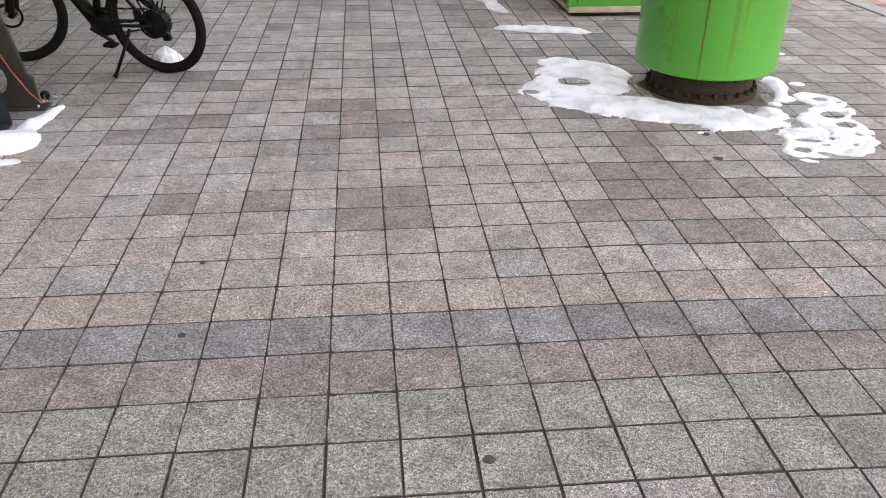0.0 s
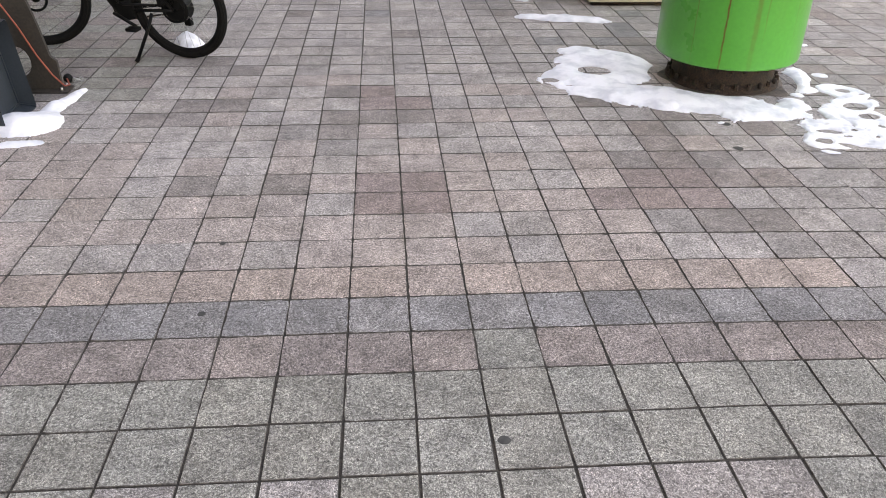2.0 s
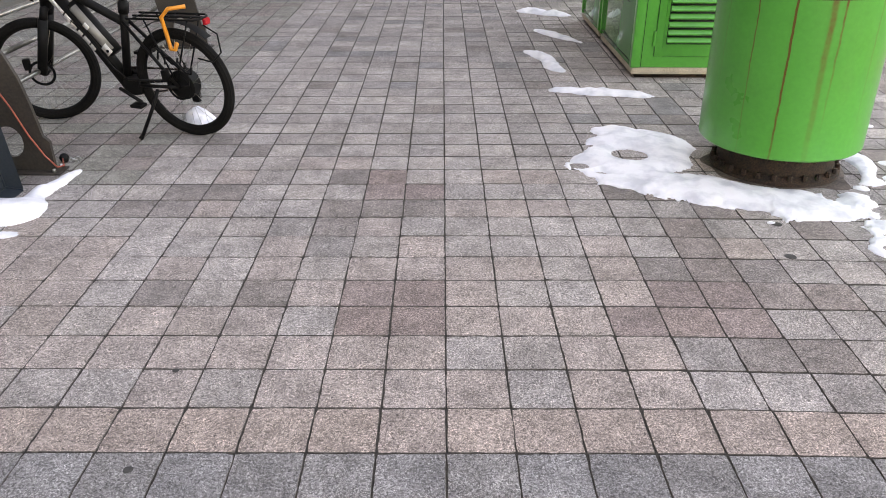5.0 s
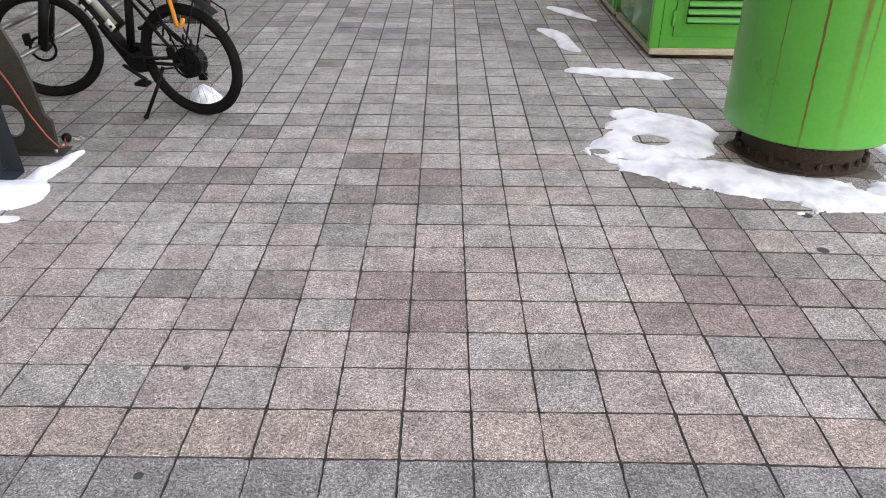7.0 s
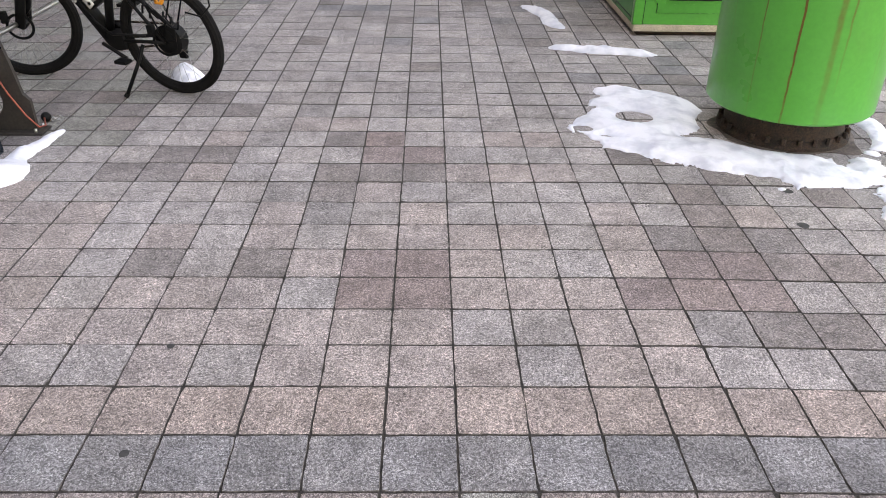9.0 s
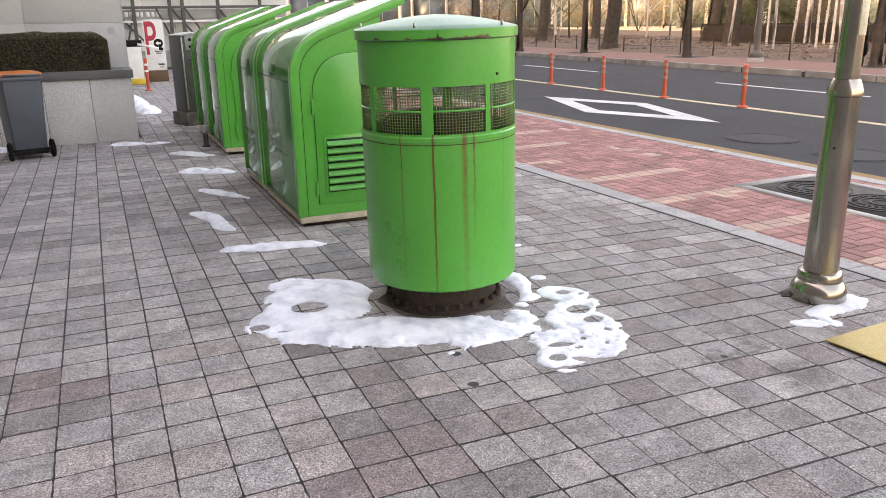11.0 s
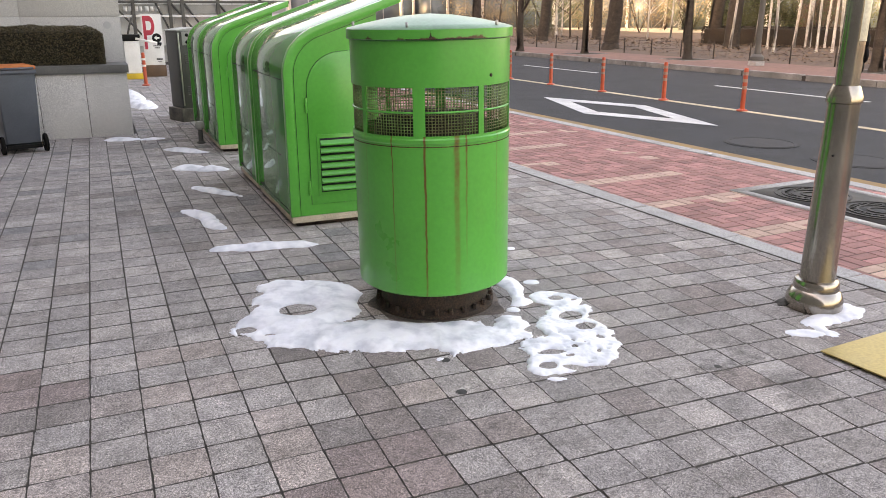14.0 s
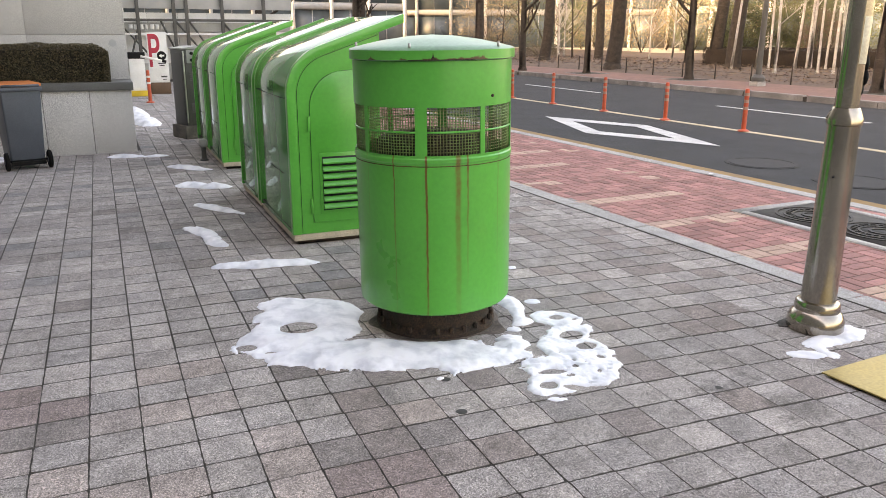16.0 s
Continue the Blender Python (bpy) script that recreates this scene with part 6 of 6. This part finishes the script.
part("tube", lathe([(0, 0.03), (0.04, 0.03), (0.036, 0.72), (0, 0.74)], 16), M_POST, guide)
for z in (0.42, 0.56):
    part("reflector", lathe([(0.038, z), (0.042, z), (0.042, z + 0.045), (0.038, z + 0.045)], 16, closed_profile=True), M_WHITE, guide)

# small marks on the pavers
for x, y, r in ((1.870, 1.813, 0.025), (0.431, -0.096, 0.017), (-0.48, 0.53, 0.014), (-0.49, 0.99, 0.012), (3.06, 1.56, 0.018), (4.23, 2.67, 0.016), (1.935, 2.135, 0.024)):
    bm = lathe([(0, 0.0016), (r * 0.8, 0.0014), (r, 0.0004)], 14)
    for v_ in bm.verts:
        v_.co.x *= 1 + 0.3 * noise.noise((x, y, v_.co.y * 60))
    single("gum_spot", bm, M_SPOT, "dark flattened gum spot on a paver", "spot", pose(x, y, 0.001), group="gum spots")

# a paper scrap on the kerb
bm = bmesh.new()
bmesh.ops.create_grid(bm, x_segments=6, y_segments=4, size=0.045)
for v_ in bm.verts:
    v_.co.y *= 0.55
    v_.co.z = 0.006 + 0.012 * (noise.noise(v_.co * 40) + 0.6)
bmesh.ops.solidify(bm, geom=bm.faces[:], thickness=0.001)
single("paper_scrap", bm, M_WHITE, "small crumpled white paper scrap on the kerb", "litter", pose(6.93, 5.9, 0.006, 0, 0, 30))


# ---- pieces of the paving, last ----
rng = random.Random(7)
shape_v, shape_f = tile_shape(0.0968, 0.0016, -0.02)


def worn_paver(seed):
    """One paver with slightly uneven, crumbled edges."""
    rnd = random.Random(seed)
    loop = []
    for q in range(4):
        for t in (-0.975, -0.72, -0.45, -0.15, 0.12, 0.41, 0.70):
            a, b = t * 0.0980 + rnd.gauss(0, 0.004) * (t > -0.9), -0.0980 + max(-0.0006, rnd.gauss(0.0003, 0.0010)) + (max(0.0, rnd.gauss(0, 0.0022)) if t < -0.9 else 0)
            for _ in range(q):
                a, b = -b, a
            loop.append((a, b))
    m = len(loop)
    v = [(a, b, -0.016) for a, b in loop] + [(a, b, -0.0016) for a, b in loop] + [(a * (1 - 0.009 * rnd.uniform(0.4, 1.7)), b * (1 - 0.009 * rnd.uniform(0.4, 1.7)), 0) for a, b in loop]
    f = [(r * m + k, r * m + (k + 1) % m, (r + 1) * m + (k + 1) % m, (r + 1) * m + k) for r in (0, 1) for k in range(m)] + [tuple(range(2 * m, 3 * m))]
    return v, f


near_mesh = []
for k in range(len(M_TILE)):
    near_mesh.append([])
    for q in range(5):
        me = bpy.data.meshes.new("paver")
        v, f = worn_paver(100 + 7 * k + q)
        me.from_pydata(v, [], f)
        me.materials.append(M_TILE[k])
        me.materials.append(M_EDGE)
        me.polygons.foreach_set("material_index", [1] * 56 + [0])
        near_mesh[k].append(me)
NEAR_I, NEAR_J = range(-8, 12), range(0, 15)
verts, faces, index = [], [], []
for j in range(-45, 130):
    for i in range(-30, 27):
        x, y = tile_spot(i, j)
        if x > 4.62 - 0.045 * (y - 6) or y > 10.36 and x < 0.98:
            continue
        kind = tile_kind(i, j)
        z, rx, ry, rz = rng.uniform(-0.0008, 0.0008), rng.gauss(0, 0.15), rng.gauss(0, 0.15), rng.gauss(0, 0.25)
        x, y = x + rng.gauss(0, 0.0006), y + rng.gauss(0, 0.0006)
        if i in NEAR_I and j in NEAR_J:
            ob = new("paver", near_mesh[kind][rng.randrange(5)])
            ob.parent = paving
            ob.matrix_basis = pose(x, y, z, rx, ry, rz + tile_turn(x))
        else:
            k = len(verts)
            c, s = math.cos(radians(rz + tile_turn(x))), math.sin(radians(rz + tile_turn(x)))
            tx, ty = math.tan(radians(ry)), math.tan(radians(rx))
            verts += [(x + a * c - b * s, y + a * s + b * c, z + d - a * tx + b * ty) for a, b, d in shape_v]
            faces += [tuple(k + q for q in fc) for fc in shape_f]
            index += [len(M_TILE)] * 8 + [kind]
ob = from_arrays("paver_field", verts, faces, M_TILE + [M_EDGE], index)
ob.parent = paving
tagged(ob, kind="stuff")

# bricks, pairs turned in turn
L, W = 0.0957, 0.0456
bv = [(-L, -W, -0.02), (L, -W, -0.02), (L, W, -0.02), (-L, W, -0.02), (-L, -W, -0.003), (L, -W, -0.003), (L, W, -0.003), (-L, W, -0.003), (-L + 0.003, -W + 0.003, 0), (L - 0.003, -W + 0.003, 0), (L - 0.003, W - 0.003, 0), (-L + 0.003, W - 0.003, 0)]
brick_mesh = []
for k in range(2):
    me = bpy.data.meshes.new("brick")
    me.from_pydata(bv, [], shape_f)
    me.materials.append(M_BRICK[k])
    brick_mesh.append(me)
verts, faces, index = [], [], []
STRIPES = {-3: (4.5, 5.9), -2: (4.5, 5.85), -1: (4.5, 5.85), 0: (4.5, 5.15), 1: (5.0, 5.85), 2: (5.6, 6.3)}
for v_ in range(-60, 140):
    for u in range(12):
        x0, y0 = 6.80 - 0.2 * u, v_ * 0.2
        if x0 < 4.6:
            continue
        turned = (u + v_) % 2
        lo_, hi_ = STRIPES.get(v_ // 5, (4.5 + 1.4 * abs(noise.noise((v_ * 0.37, 0, 0))), 5.9 + 0.9 * noise.noise((v_ * 0.37, 3.0, 0))))
        beige = v_ % 5 == 0 and lo_ <= x0 < hi_
        pale = noise.noise((u * 0.5, v_ * 0.3, 9.0)) > 0.5
        for s in (-0.05, 0.05):
            x, y, rz = (x0 + s, y0, 90) if turned else (x0, y0 + s, 0)
            kind = 1 if (beige and rng.random() < 0.95) or (pale and rng.random() < 0.3) else 0
            z = rng.uniform(-0.002, 0.0008)
            rz += rng.gauss(0, 0.5)
            if -24 <= v_ < -11 and x0 > 4.62:
                ob = new("brick", brick_mesh[kind])
                ob.parent = brick_walk
                ob.matrix_basis = pose(x, y, z, 0, 0, rz)
            else:
                k = len(verts)
                c, sn = math.cos(radians(rz)), math.sin(radians(rz))
                verts += [(x + a * c - b * sn, y + a * sn + b * c, z + d) for a, b, d in bv]
                faces += [tuple(k + q for q in fc) for fc in shape_f]
                index += [kind] * len(shape_f)
ob = from_arrays("brick_field", verts, faces, M_BRICK, index)
ob.parent = brick_walk
tagged(ob, kind="stuff")

part("edge_joint", box((4.463, -20, -0.05), (4.482, 34, 0.0025)), M_JOINT, inner_kerb)
for name, host, x0, x1, z0, z1, length, span in (("edging_stone", inner_kerb, 4.48, 4.66, -0.1, 0.006, 1.0, range(-12, 30)), ("kerb_stone", outer_kerb, 6.90, 7.07, -0.2, 0.006, 1.0, range(-14, 40)), ("kerb_stone", far_kerb, 17.40, 17.58, -0.2, 0.055, 1.0, range(-12, 39))):
    gap = 0.013 if host is far_kerb else 0.004
    bm = box((x0, gap, z0), (x1, length - gap, z1), 0.012)
    me = bpy.data.meshes.new(name)
    bm.to_mesh(me)
    bm.free()
    me.materials.append(M_FARKERB if host is far_kerb else M_KERB)
    for k in span:
        ob = new(name, me)
        ob.parent = host
        ob.matrix_basis = pose(rng.gauss(0, 0.002), k * length, rng.gauss(0, 0.001), 0, 0, rng.gauss(0, 0.1))
